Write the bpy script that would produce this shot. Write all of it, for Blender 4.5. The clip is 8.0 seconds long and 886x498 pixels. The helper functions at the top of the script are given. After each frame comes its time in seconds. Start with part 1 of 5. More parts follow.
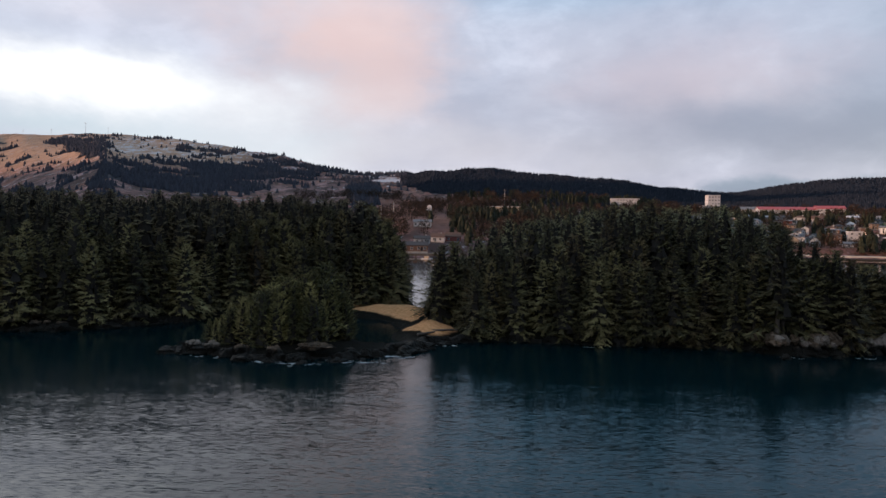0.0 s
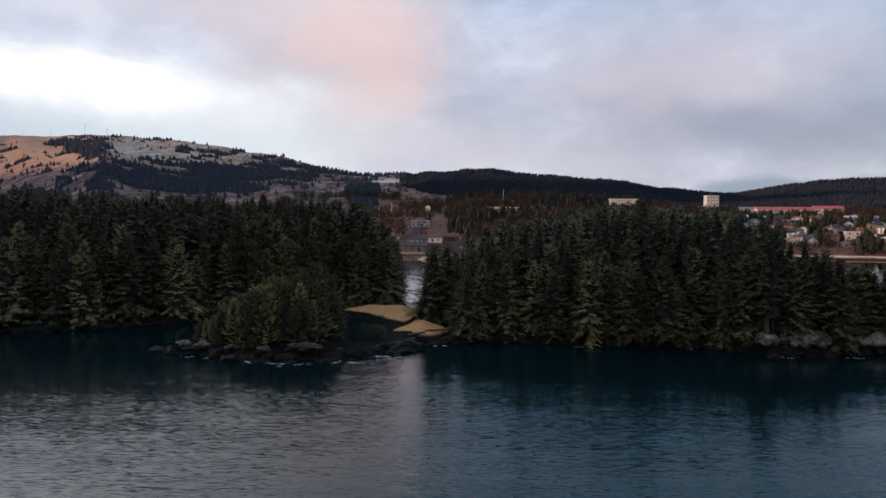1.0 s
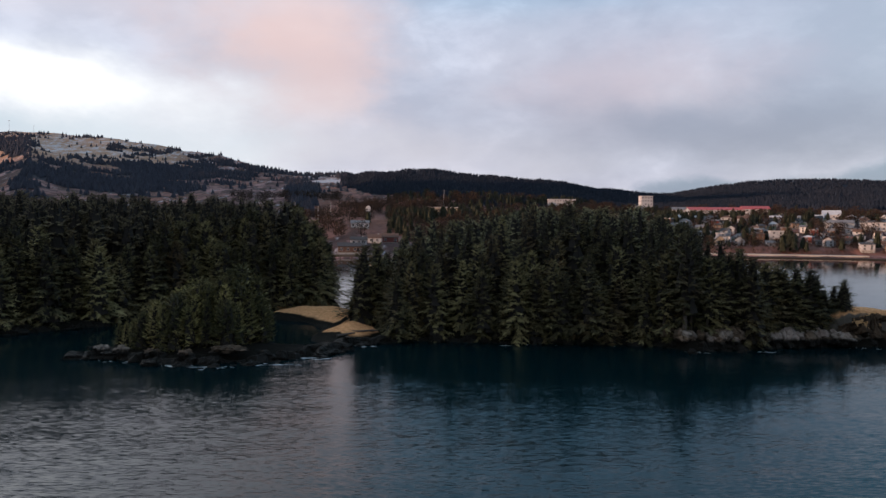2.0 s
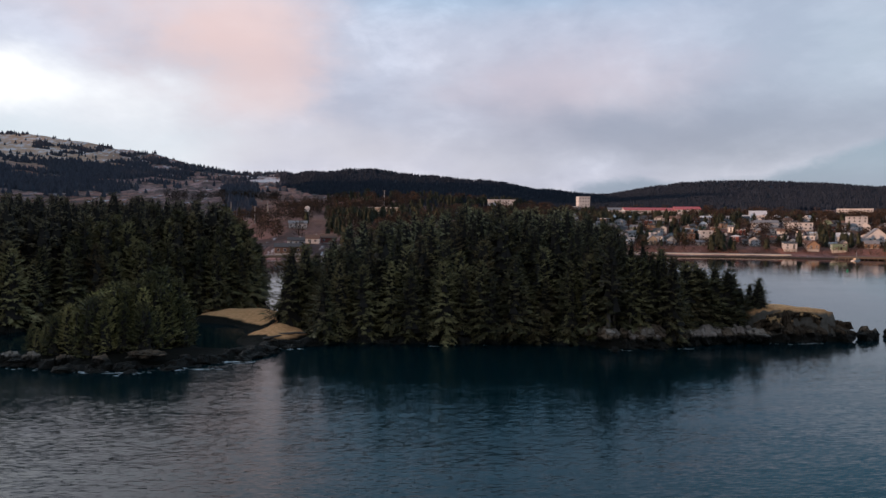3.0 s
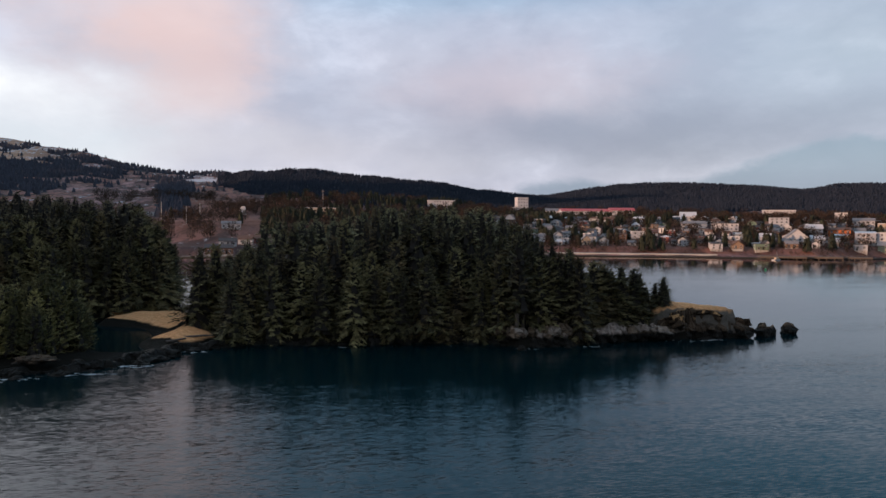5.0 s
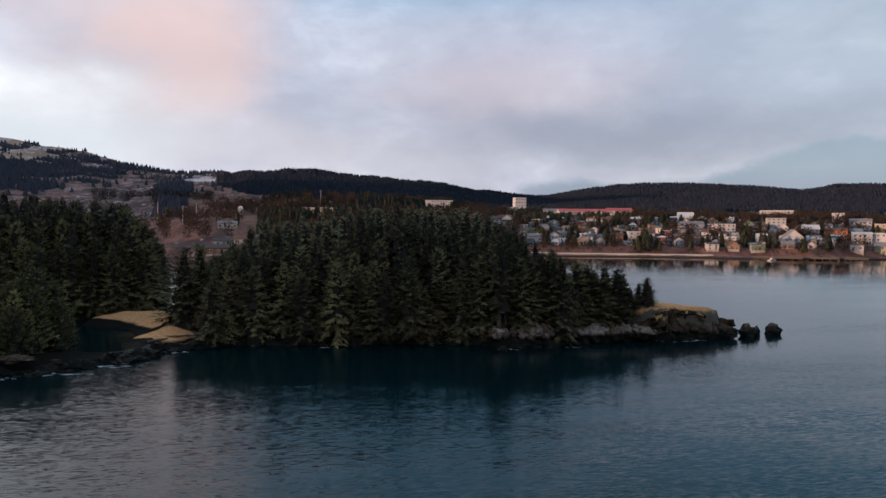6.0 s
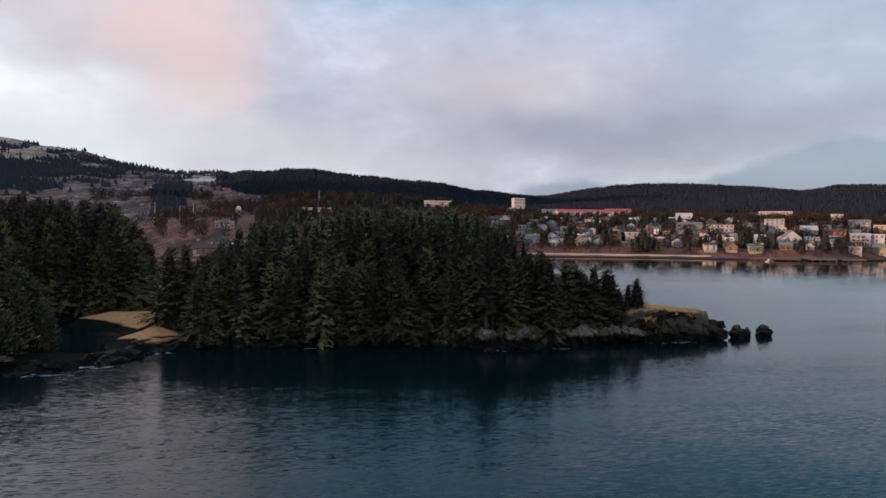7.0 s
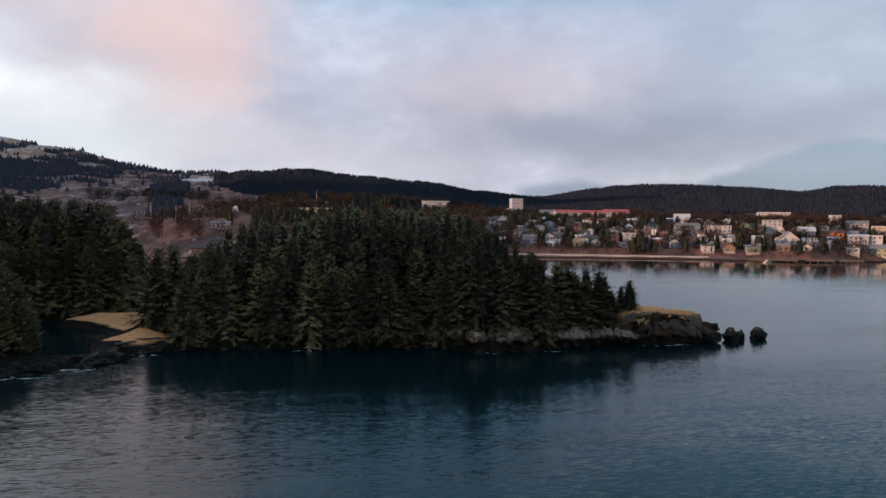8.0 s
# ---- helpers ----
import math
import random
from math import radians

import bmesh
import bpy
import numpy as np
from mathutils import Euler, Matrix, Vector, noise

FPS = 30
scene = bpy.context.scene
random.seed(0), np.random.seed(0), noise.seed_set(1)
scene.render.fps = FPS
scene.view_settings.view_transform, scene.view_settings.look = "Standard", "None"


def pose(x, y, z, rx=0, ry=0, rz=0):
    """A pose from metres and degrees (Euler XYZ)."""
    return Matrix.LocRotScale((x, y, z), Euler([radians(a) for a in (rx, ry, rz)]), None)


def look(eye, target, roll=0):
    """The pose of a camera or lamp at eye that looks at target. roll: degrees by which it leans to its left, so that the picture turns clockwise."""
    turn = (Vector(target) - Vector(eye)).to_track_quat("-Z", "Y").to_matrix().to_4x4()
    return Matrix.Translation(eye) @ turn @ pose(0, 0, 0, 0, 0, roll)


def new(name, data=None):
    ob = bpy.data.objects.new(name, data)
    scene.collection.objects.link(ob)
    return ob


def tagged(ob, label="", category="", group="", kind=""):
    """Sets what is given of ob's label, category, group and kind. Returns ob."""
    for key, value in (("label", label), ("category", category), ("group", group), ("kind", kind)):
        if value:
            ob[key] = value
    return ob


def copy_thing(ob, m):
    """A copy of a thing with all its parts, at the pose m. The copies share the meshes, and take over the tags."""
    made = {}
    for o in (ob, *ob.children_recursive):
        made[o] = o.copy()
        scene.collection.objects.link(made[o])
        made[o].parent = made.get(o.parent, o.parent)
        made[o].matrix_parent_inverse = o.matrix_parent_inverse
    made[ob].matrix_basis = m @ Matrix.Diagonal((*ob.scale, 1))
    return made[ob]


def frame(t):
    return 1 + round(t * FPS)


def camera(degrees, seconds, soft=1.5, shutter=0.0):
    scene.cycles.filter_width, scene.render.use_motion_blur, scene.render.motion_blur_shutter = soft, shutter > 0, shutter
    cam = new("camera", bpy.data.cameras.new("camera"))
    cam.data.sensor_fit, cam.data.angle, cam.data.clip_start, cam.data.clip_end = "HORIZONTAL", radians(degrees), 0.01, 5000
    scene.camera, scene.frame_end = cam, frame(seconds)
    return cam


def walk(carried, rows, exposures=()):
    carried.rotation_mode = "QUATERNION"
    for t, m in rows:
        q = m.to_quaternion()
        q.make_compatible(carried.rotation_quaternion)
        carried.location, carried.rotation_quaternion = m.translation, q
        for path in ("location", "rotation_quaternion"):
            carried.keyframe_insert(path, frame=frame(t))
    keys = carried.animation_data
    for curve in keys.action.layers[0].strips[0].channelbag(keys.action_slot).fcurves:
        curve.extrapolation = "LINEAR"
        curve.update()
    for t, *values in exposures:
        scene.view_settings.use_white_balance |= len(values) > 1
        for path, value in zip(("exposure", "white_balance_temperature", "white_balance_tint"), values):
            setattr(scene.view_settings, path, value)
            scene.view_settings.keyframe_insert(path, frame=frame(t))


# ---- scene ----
# camera: a drone sliding to the right at about 17 m above the sea
cam = camera(63.8, 8.0)
PATH = [
    (0.0, (0.867, -0.381, 17.078), (0.737, 1.614, 17.011), 0.8),
    (0.5, (1.506, -0.468, 17.048), (1.375, 1.527, 16.982), 0.7),
    (1.0, (2.260, -0.513, 17.046), (2.130, 1.481, 16.981), 0.7),
    (1.5, (3.327, -0.595, 17.069), (3.239, 1.402, 17.005), 0.6),
    (2.0, (4.366, -0.878, 17.132), (4.396, 1.121, 17.069), 0.6),
    (3.5, (7.731, -0.907, 17.282), (7.956, 1.079, 17.222), 0.5),
    (4.0, (9.021, -1.208, 17.291), (9.287, 0.773, 17.232), 0.5),
    (4.5, (10.252, -1.382, 17.279), (10.596, 0.587, 17.221), 0.5),
    (6.0, (14.191, -2.239, 17.394), (14.535, -0.270, 17.336), 0.6),
    (6.5, (15.322, -2.056, 17.406), (15.665, -0.087, 17.348), 0.6),
    (7.0, (16.312, -1.743, 17.409), (16.655, 0.227, 17.352), 0.7),
    (7.5, (17.169, -1.241, 17.466), (17.513, 0.728, 17.410), 0.7),
    (8.0, (17.840, -0.645, 17.509), (18.186, 1.324, 17.453), 0.8),
]
EXPOSURE = 1.0
walk(cam, [(t, look(eye, target, roll)) for t, eye, target, roll in PATH], [(0.0, EXPOSURE), (8.0, EXPOSURE)])

# ---------------------------------------------------------------- light
SUN_AZ, SUN_EL = -108.0, 4.5          # degrees clockwise from +y, and above the horizon
SUN_POWER, SKY_POWER = 2.2, 0.5


class Nodes:
    """Short hand for building node trees."""

    def __init__(self, tree):
        self.tree = tree
        tree.nodes.clear()

    def node(self, kind, inputs=(), **props):
        n = self.tree.nodes.new(kind)
        for key, value in props.items():
            setattr(n, key, value)
        for key, value in dict(inputs).items():
            self.put(n.inputs[key], value)
        return n

    def put(self, socket, value):
        if isinstance(value, bpy.types.NodeSocket):
            self.tree.links.new(value, socket)
        else:
            socket.default_value = value

    def math(self, op, a, b=0.0, c=0.0, clamp=False):
        n = self.node("ShaderNodeMath", {0: a, 1: b, 2: c}, operation=op, use_clamp=clamp)
        return n.outputs[0]

    def mix(self, fac, a, b, blend="MIX"):
        n = self.node("ShaderNodeMix", {"Factor": fac}, data_type="RGBA", blend_type=blend)
        for socket, value in ((n.inputs[6], a), (n.inputs[7], b)):
            self.put(socket, value if isinstance(value, bpy.types.NodeSocket) else (*value[:3], 1.0))
        return n.outputs[2]

    def noise(self, vector, scale, detail=4.0, rough=0.55, distort=0.0):
        n = self.node("ShaderNodeTexNoise", {"Vector": vector, "Scale": scale, "Detail": detail, "Roughness": rough, "Distortion": distort})
        return n.outputs[0]

    def span(self, value, a, b, lo=0.0, hi=1.0, soft=True):
        n = self.node("ShaderNodeMapRange", {0: value, 1: a, 2: b, 3: lo, 4: hi}, interpolation_type="SMOOTHSTEP" if soft else "LINEAR", clamp=True)
        return n.outputs[0]

    def scaled(self, vector, x, y, z, turn=0.0):
        n = self.node("ShaderNodeMapping", {"Vector": vector, "Scale": (x, y, z), "Rotation": (0, 0, radians(turn))})
        return n.outputs[0]


def build_world():
    world = bpy.data.worlds.new("dusk_sky")
    scene.world = world
    world.use_nodes = True
    k = Nodes(world.node_tree)
    way = k.node("ShaderNodeTexCoord").outputs["Generated"]
    sky = k.node("ShaderNodeTexSky", sky_type="NISHITA", sun_disc=False, sun_elevation=radians(SUN_EL), sun_rotation=radians(SUN_AZ))
    xyz = k.node("ShaderNodeSeparateXYZ", {0: way})
    x, y, z = xyz.outputs
    warp = k.noise(k.scaled(way, 3.0, 3.0, 5.5), 1.5, 6.0, 0.6)
    warp2 = k.noise(k.scaled(way, 2.2, 2.2, 4.5), 1.3, 6.0, 0.6, 0.15)
    az = k.math("MULTIPLY", k.math("ARCTAN2", x, y), 57.2958)
    el = k.math("MULTIPLY", k.math("ARCSINE", z), 57.2958)
    azw = k.math("ADD", az, k.math("MULTIPLY", k.math("SUBTRACT", warp, 0.5), 22.0))
    elw = k.math("ADD", el, k.math("MULTIPLY", k.math("SUBTRACT", warp2, 0.5), 7.0))

    def blob(a, e, wa, we, power=1.0):
        da = k.math("DIVIDE", k.math("SUBTRACT", azw, a), wa)
        de = k.math("DIVIDE", k.math("SUBTRACT", elw, e), we)
        r = k.math("ADD", k.math("MULTIPLY", da, da), k.math("MULTIPLY", de, de))
        return k.math("MULTIPLY", k.math("EXPONENT", k.math("MULTIPLY", r, -1.0)), power)

    cloud = k.mix(k.span(elw, 2.0, 14.0), (0.55, 0.57, 0.73), (0.50, 0.555, 0.71))
    gap = k.math("ADD", elw, k.span(azw, -16.0, 0.0, -12.0, 1.5))
    cloud = k.mix(k.span(gap, 16.5, 22.5), cloud, (0.11, 0.38, 0.63))
    cloud = k.mix(k.span(elw, 45.0, 70.0), cloud, (0.34, 0.44, 0.58))
    cloud = k.mix(k.span(warp2, 0.35, 0.7), cloud, k.mix(0.5, cloud, (0.58, 0.60, 0.72)))
    mottle = k.noise(k.scaled(way, 4.0, 4.0, 8.0), 1.9, 8.0, 0.56, 0.15)
    cloud = k.mix(k.span(mottle, 0.42, 0.66, 0.0, 0.42), cloud, k.mix(1.0, cloud, (0.60, 0.62, 0.68), "MULTIPLY"))
    cloud = k.mix(k.span(mottle, 0.46, 0.30, 0.0, 0.48), cloud, k.mix(1.0, cloud, (1.45, 1.42, 1.36), "MULTIPLY"))
    cloud = k.mix(blob(-27.0, 17.5, 11.0, 4.0, 0.6), cloud, (0.56, 0.49, 0.56))
    cloud = k.mix(blob(-12.0, 15.0, 7.0, 5.5, 0.85), cloud, (0.80, 0.57, 0.55))
    cloud = k.mix(blob(-9.0, 10.5, 5.0, 3.6, 0.7), cloud, (0.76, 0.56, 0.57))
    cloud = k.mix(blob(15.0, 10.5, 9.0, 3.4, 0.6), cloud, (0.70, 0.56, 0.62))
    cloud = k.mix(blob(-2.0, 5.5, 14.0, 2.2, 0.6), cloud, (0.66, 0.62, 0.70))
    cloud = k.mix(blob(27.0, 7.4, 20.0, 2.7, 0.8), cloud, (0.245, 0.27, 0.385))
    cloud = k.mix(blob(42.0, 13.0, 14.0, 5.0, 0.5), cloud, (0.36, 0.45, 0.54))
    # a clear teal band under the edge of the grey cloud, rising to the east
    edge = k.span(azw, 12.0, 40.0, 2.2, 6.0, False)
    below = k.span(k.math("SUBTRACT", elw, edge), 0.5, -0.5)
    cloud = k.mix(k.math("MULTIPLY", below, k.span(azw, 9.0, 19.0, 0.0, 0.75)), cloud, k.mix(k.span(el, 1.5, 6.0), (0.145, 0.225, 0.36), (0.235, 0.33, 0.455)))
    cloud = k.mix(blob(-22.0, 6.5, 12.0, 4.0, 0.7), cloud, (0.84, 0.88, 0.95))
    cloud = k.mix(blob(-34.0, 7.2, 14.0, 1.1, 0.7), cloud, (0.55, 0.66, 0.76))
    cloud = k.mix(blob(-33.0, 10.0, 13.0, 1.6, 1.0), cloud, (1.25, 1.25, 1.25))
    cloud = k.mix(blob(-50.0, 30.0, 30.0, 9.5, 1.0), cloud, (3.1, 3.0, 3.0))
    # the overcast turns darker and bluer away from the sunset side
    cloud = k.mix(k.span(y, 0.1, -0.7), cloud, (0.36, 0.42, 0.52))
    veil = k.mix(0.03, cloud, sky.outputs[0])
    bg = k.node("ShaderNodeBackground", {0: veil, 1: SKY_POWER})
    k.node("ShaderNodeOutputWorld", {0: bg.outputs[0]})


build_world()
sun = new("sun", bpy.data.lights.new("sun", "SUN"))
sun.data.energy, sun.data.angle, sun.data.color = SUN_POWER, radians(0.6), (1.0, 0.57, 0.37)
s_az, s_el = radians(SUN_AZ), radians(SUN_EL)
TO_SUN = Vector((math.sin(s_az) * math.cos(s_el), math.cos(s_az) * math.cos(s_el), math.sin(s_el)))
sun.matrix_world = look(TO_SUN * 100, (0, 0, 0))

# ---------------------------------------------------------------- materials


def material(name, build, bump=None):
    """A principled material; build(k, where, bsdf) sets it up. where: place in metres."""
    m = bpy.data.materials.new(name)
    m.use_nodes = True
    k = Nodes(m.node_tree)
    bsdf = k.node("ShaderNodeBsdfPrincipled")
    k.node("ShaderNodeOutputMaterial", {0: bsdf.outputs[0]})
    where = k.node("ShaderNodeNewGeometry").outputs["Position"]
    build(k, where, bsdf)
    return m


def bumped(k, height, strength, distance):
    return k.node("ShaderNodeBump", {"Height": height, "Strength": strength, "Distance": distance}).outputs[0]


def paint(name, colour, rough=0.7, vary=0.25, grain=2.0, metallic=0.0):
    def build(k, where, b):
        spots = k.noise(where, grain, 5.0)
        fine = k.noise(where, grain * 9, 3.0)
        worn = k.mix(k.span(spots, 0.3, 0.75), colour, [c * (1 - vary) for c in colour])
        worn = k.mix(k.math("MULTIPLY", fine, 0.35), worn, [c * 0.75 for c in colour])
        k.put(b.inputs["Base Color"], worn)
        k.put(b.inputs["Roughness"], k.span(fine, 0.2, 0.8, rough - 0.1, min(1.0, rough + 0.1)))
        k.put(b.inputs["Metallic"], metallic)
    return material(name, build)


def foliage(name, dark, light, brown, rough=0.75):
    def build(k, where, b):
        tree = k.node("ShaderNodeObjectInfo").outputs["Random"]
        isle = k.node("ShaderNodeNewGeometry").outputs["Random Per Island"]
        patch = k.noise(where, 0.35, 3.0)
        c = k.mix(k.math("MULTIPLY", isle, isle), dark, light)
        c = k.mix(k.span(tree, 0.45, 1.0, 0.0, 0.85), c, k.mix(0.65, c, [v * 1.9 for v in light]))
        c = k.mix(k.span(tree, 0.45, 0.0, 0.0, 0.75), c, dark)
        stand = k.noise(k.scaled(where, 0.22, 0.22, 0.05), 1.0, 2.0)
        c = k.mix(k.span(stand, 0.52, 0.36, 0.0, 0.65), c, [v * 0.8 for v in dark])
        c = k.mix(k.span(patch, 0.5, 0.8, 0.0, 0.35), c, brown)
        c = k.mix(k.span(k.math("FRACT", k.math("MULTIPLY", tree, 7.3)), 0.75, 1.0, 0.0, 0.35), c, brown)
        k.put(b.inputs["Base Color"], c)
        k.put(b.inputs["Roughness"], rough)
        k.put(b.inputs["Specular IOR Level"], 0.25)
    return material(name, build)


def build_water(k, where, b):
    def slopes(sx, sy, turn, detail, rough, ax, ay):
        n = k.node("ShaderNodeTexNoise", {"Vector": k.scaled(where, sx, sy, 1.0, turn), "Scale": 1.0, "Detail": detail, "Roughness": rough})
        xyz = k.node("ShaderNodeSeparateXYZ", {0: n.outputs["Color"]}).outputs
        return k.math("MULTIPLY", k.math("SUBTRACT", xyz[0], 0.5), ax), k.math("MULTIPLY", k.math("SUBTRACT", xyz[1], 0.5), ay)

    gust = k.span(k.noise(k.scaled(where, 0.016, 0.07, 0.02, 24.0), 1.0, 4.0), 0.36, 0.64, 0.55, 1.25)
    east = k.node("ShaderNodeSeparateXYZ", {0: where}).outputs[0]
    north = k.node("ShaderNodeSeparateXYZ", {0: where}).outputs[1]
    # calmer in the lee of the islands and over the wide bay behind them
    lee = k.math("ADD", north, k.math("MULTIPLY", k.span(east, 45.0, 75.0), 14.0))
    gust = k.math("MULTIPLY", gust, k.span(north, 70.0, 104.0, 1.0, 0.5))
    gust = k.math("MULTIPLY", gust, k.span(lee, 112.0, 170.0, 1.0, 0.3))
    gust = k.math("MULTIPLY", gust, k.span(east, -14.0, -32.0, 1.1, 0.7))
    ax, ay = slopes(0.10, 0.34, 14.0, 2.0, 0.5, 0.05, 0.09)
    bx, by = slopes(1.1, 8.0, 10.0, 2.0, 0.55, 0.08, 0.44)
    cx, cy = slopes(2.4, 18.0, -4.0, 2.0, 0.6, 0.10, 0.36)
    sx = k.math("MULTIPLY", k.math("ADD", k.math("ADD", ax, bx), cx), gust)
    sy = k.math("MULTIPLY", k.math("ADD", k.math("ADD", ay, by), cy), gust)
    # normals biased to the south so that the water reflects higher sky
    lean = k.math("MULTIPLY", k.span(north, 66.0, 100.0, 0.034, 0.012), k.span(east, 6.0, 30.0, 0.15, 1.0))
    lean = k.math("ADD", lean, k.span(lee, 112.0, 160.0, 0.0, 0.012))
    sy = k.math("SUBTRACT", sy, lean)
    tilt = k.node("ShaderNodeCombineXYZ", {0: sx, 1: sy, 2: 1.0}).outputs[0]
    k.put(b.inputs["Normal"], k.node("ShaderNodeVectorMath", {0: tilt}, operation="NORMALIZE").outputs[0])
    deep = k.mix(k.noise(k.scaled(where, 0.02, 0.04, 0.1), 1.0, 3.0), (0.0001, 0.0075, 0.0095), (0.0002, 0.0125, 0.0165))
    k.put(b.inputs["Base Color"], deep)
    k.put(b.inputs["Roughness"], k.span(lee, 90.0, 150.0, 0.12, 0.05))
    k.put(b.inputs["IOR"], 1.325)
    k.put(b.inputs["Specular Tint"], (0.68, 0.95, 1.0, 1.0))


def build_land(k, where, b):
    cover = k.node("ShaderNodeAttribute", attribute_name="grass").outputs["Fac"]
    steep = k.node("ShaderNodeSeparateXYZ", {0: k.node("ShaderNodeNewGeometry").outputs["Normal"]}).outputs[2]
    z = k.node("ShaderNodeSeparateXYZ", {0: where}).outputs[2]
    n1, n2, n3 = k.noise(where, 0.25, 5.0), k.noise(where, 1.6, 6.0), k.noise(where, 9.0, 4.0)
    straw = k.mix(k.span(n2, 0.3, 0.7), (0.56, 0.265, 0.115), (0.80, 0.425, 0.205))
    straw = k.mix(k.span(n3, 0.35, 0.75, 0.0, 0.6), straw, (0.30, 0.17, 0.07))
    soil = k.mix(n2, (0.010, 0.009, 0.006), (0.032, 0.026, 0.016))
    rock = k.mix(n2, (0.04, 0.036, 0.03), (0.17, 0.145, 0.12))
    wet = k.mix(n3, (0.005, 0.005, 0.0045), (0.017, 0.015, 0.011))
    edge = k.math("ADD", cover, k.math("MULTIPLY", k.math("SUBTRACT", n2, 0.5), 0.8))
    c = k.mix(k.span(edge, 0.42, 0.58), soil, straw)
    c = k.mix(k.span(steep, 0.80, 0.62), c, rock)
    tide = k.math("ADD", k.math("ADD", z, k.math("MULTIPLY", cover, 0.9)), k.math("MULTIPLY", k.math("SUBTRACT", n1, 0.5), 0.8))
    c = k.mix(k.span(tide, 1.9, 1.5), c, wet)
    k.put(b.inputs["Base Color"], c)
    k.put(b.inputs["Roughness"], k.span(tide, 0.6, 1.0, 0.75, 0.95))
    k.put(b.inputs["Specular IOR Level"], 0.05)
    k.put(b.inputs["Normal"], bumped(k, k.math("ADD", n2, k.math("MULTIPLY", n3, 0.4)), 0.7, 0.35))


def build_boulder(k, where, b, cliff=False, pale=False):
    z = k.node("ShaderNodeSeparateXYZ", {0: where}).outputs[2]
    one = k.node("ShaderNodeObjectInfo").outputs["Random"]
    n1, n2 = k.noise(where, 0.9, 6.0, 0.65), k.noise(where, 6.0, 5.0, 0.65)
    dry = k.mix(n1, (0.030, 0.023, 0.016), (0.19, 0.13, 0.085))
    if not cliff:
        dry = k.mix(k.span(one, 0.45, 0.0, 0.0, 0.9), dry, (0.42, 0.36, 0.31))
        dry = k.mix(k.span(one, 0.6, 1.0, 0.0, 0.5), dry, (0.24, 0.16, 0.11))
    dry = k.mix(k.span(n2, 0.45, 0.7, 0.0, 0.55), dry, (0.07, 0.065, 0.055))
    cell = k.node("ShaderNodeTexVoronoi", {"Vector": k.scaled(where, 1.0, 1.0, 0.42), "Scale": 0.85, "Randomness": 1.0}, feature="DISTANCE_TO_EDGE").outputs[0]
    tone = k.node("ShaderNodeSeparateXYZ", {0: k.node("ShaderNodeTexVoronoi", {"Vector": k.scaled(where, 1.0, 1.0, 0.42), "Scale": 0.85, "Randomness": 1.0}).outputs["Color"]}).outputs
    dry = k.mix(k.math("MULTIPLY", tone[0], 0.7), dry, k.mix(tone[1], (0.026, 0.022, 0.017), (0.23, 0.16, 0.11)))
    dry = k.mix(k.math("MULTIPLY", k.span(cell, 0.035, 0.0), k.span(n1, 0.35, 0.6)), dry, (0.015, 0.014, 0.012))
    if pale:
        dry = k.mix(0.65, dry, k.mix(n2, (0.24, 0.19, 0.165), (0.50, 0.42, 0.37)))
    if cliff:
        # darker sheltered stone, with dry turf where it lies flat above the spray
        dry = k.mix(1.0, dry, (0.62, 0.60, 0.58), "MULTIPLY")
        flat = k.node("ShaderNodeSeparateXYZ", {0: k.node("ShaderNodeNewGeometry").outputs["Normal"]}).outputs[2]
        turf = k.math("MULTIPLY", k.span(k.math("ADD", flat, k.math("MULTIPLY", k.math("SUBTRACT", n2, 0.5), 0.8)), 0.45, 0.65), k.span(k.math("ADD", z, n1), 3.1, 4.0))
        dry = k.mix(turf, dry, k.mix(n2, (0.22, 0.12, 0.05), (0.58, 0.33, 0.15)))
    wet = k.mix(n2, (0.006, 0.006, 0.006), (0.026, 0.023, 0.018))
    tide = k.math("ADD", z, k.math("MULTIPLY", k.math("SUBTRACT", n1, 0.5), 1.3))
    c = k.mix(k.span(tide, 1.7, 1.1), dry, wet)
    k.put(b.inputs["Base Color"], c)
    k.put(b.inputs["Roughness"], k.span(tide, 1.2, 1.7, 0.65, 0.9))
    k.put(b.inputs["Specular IOR Level"], 0.15)
    k.put(b.inputs["Normal"], bumped(k, k.math("ADD", k.math("ADD", n1, k.math("MULTIPLY", k.span(cell, 0.0, 0.12), 0.6)), k.math("MULTIPLY", n2, 0.4)), 0.9, 0.4))


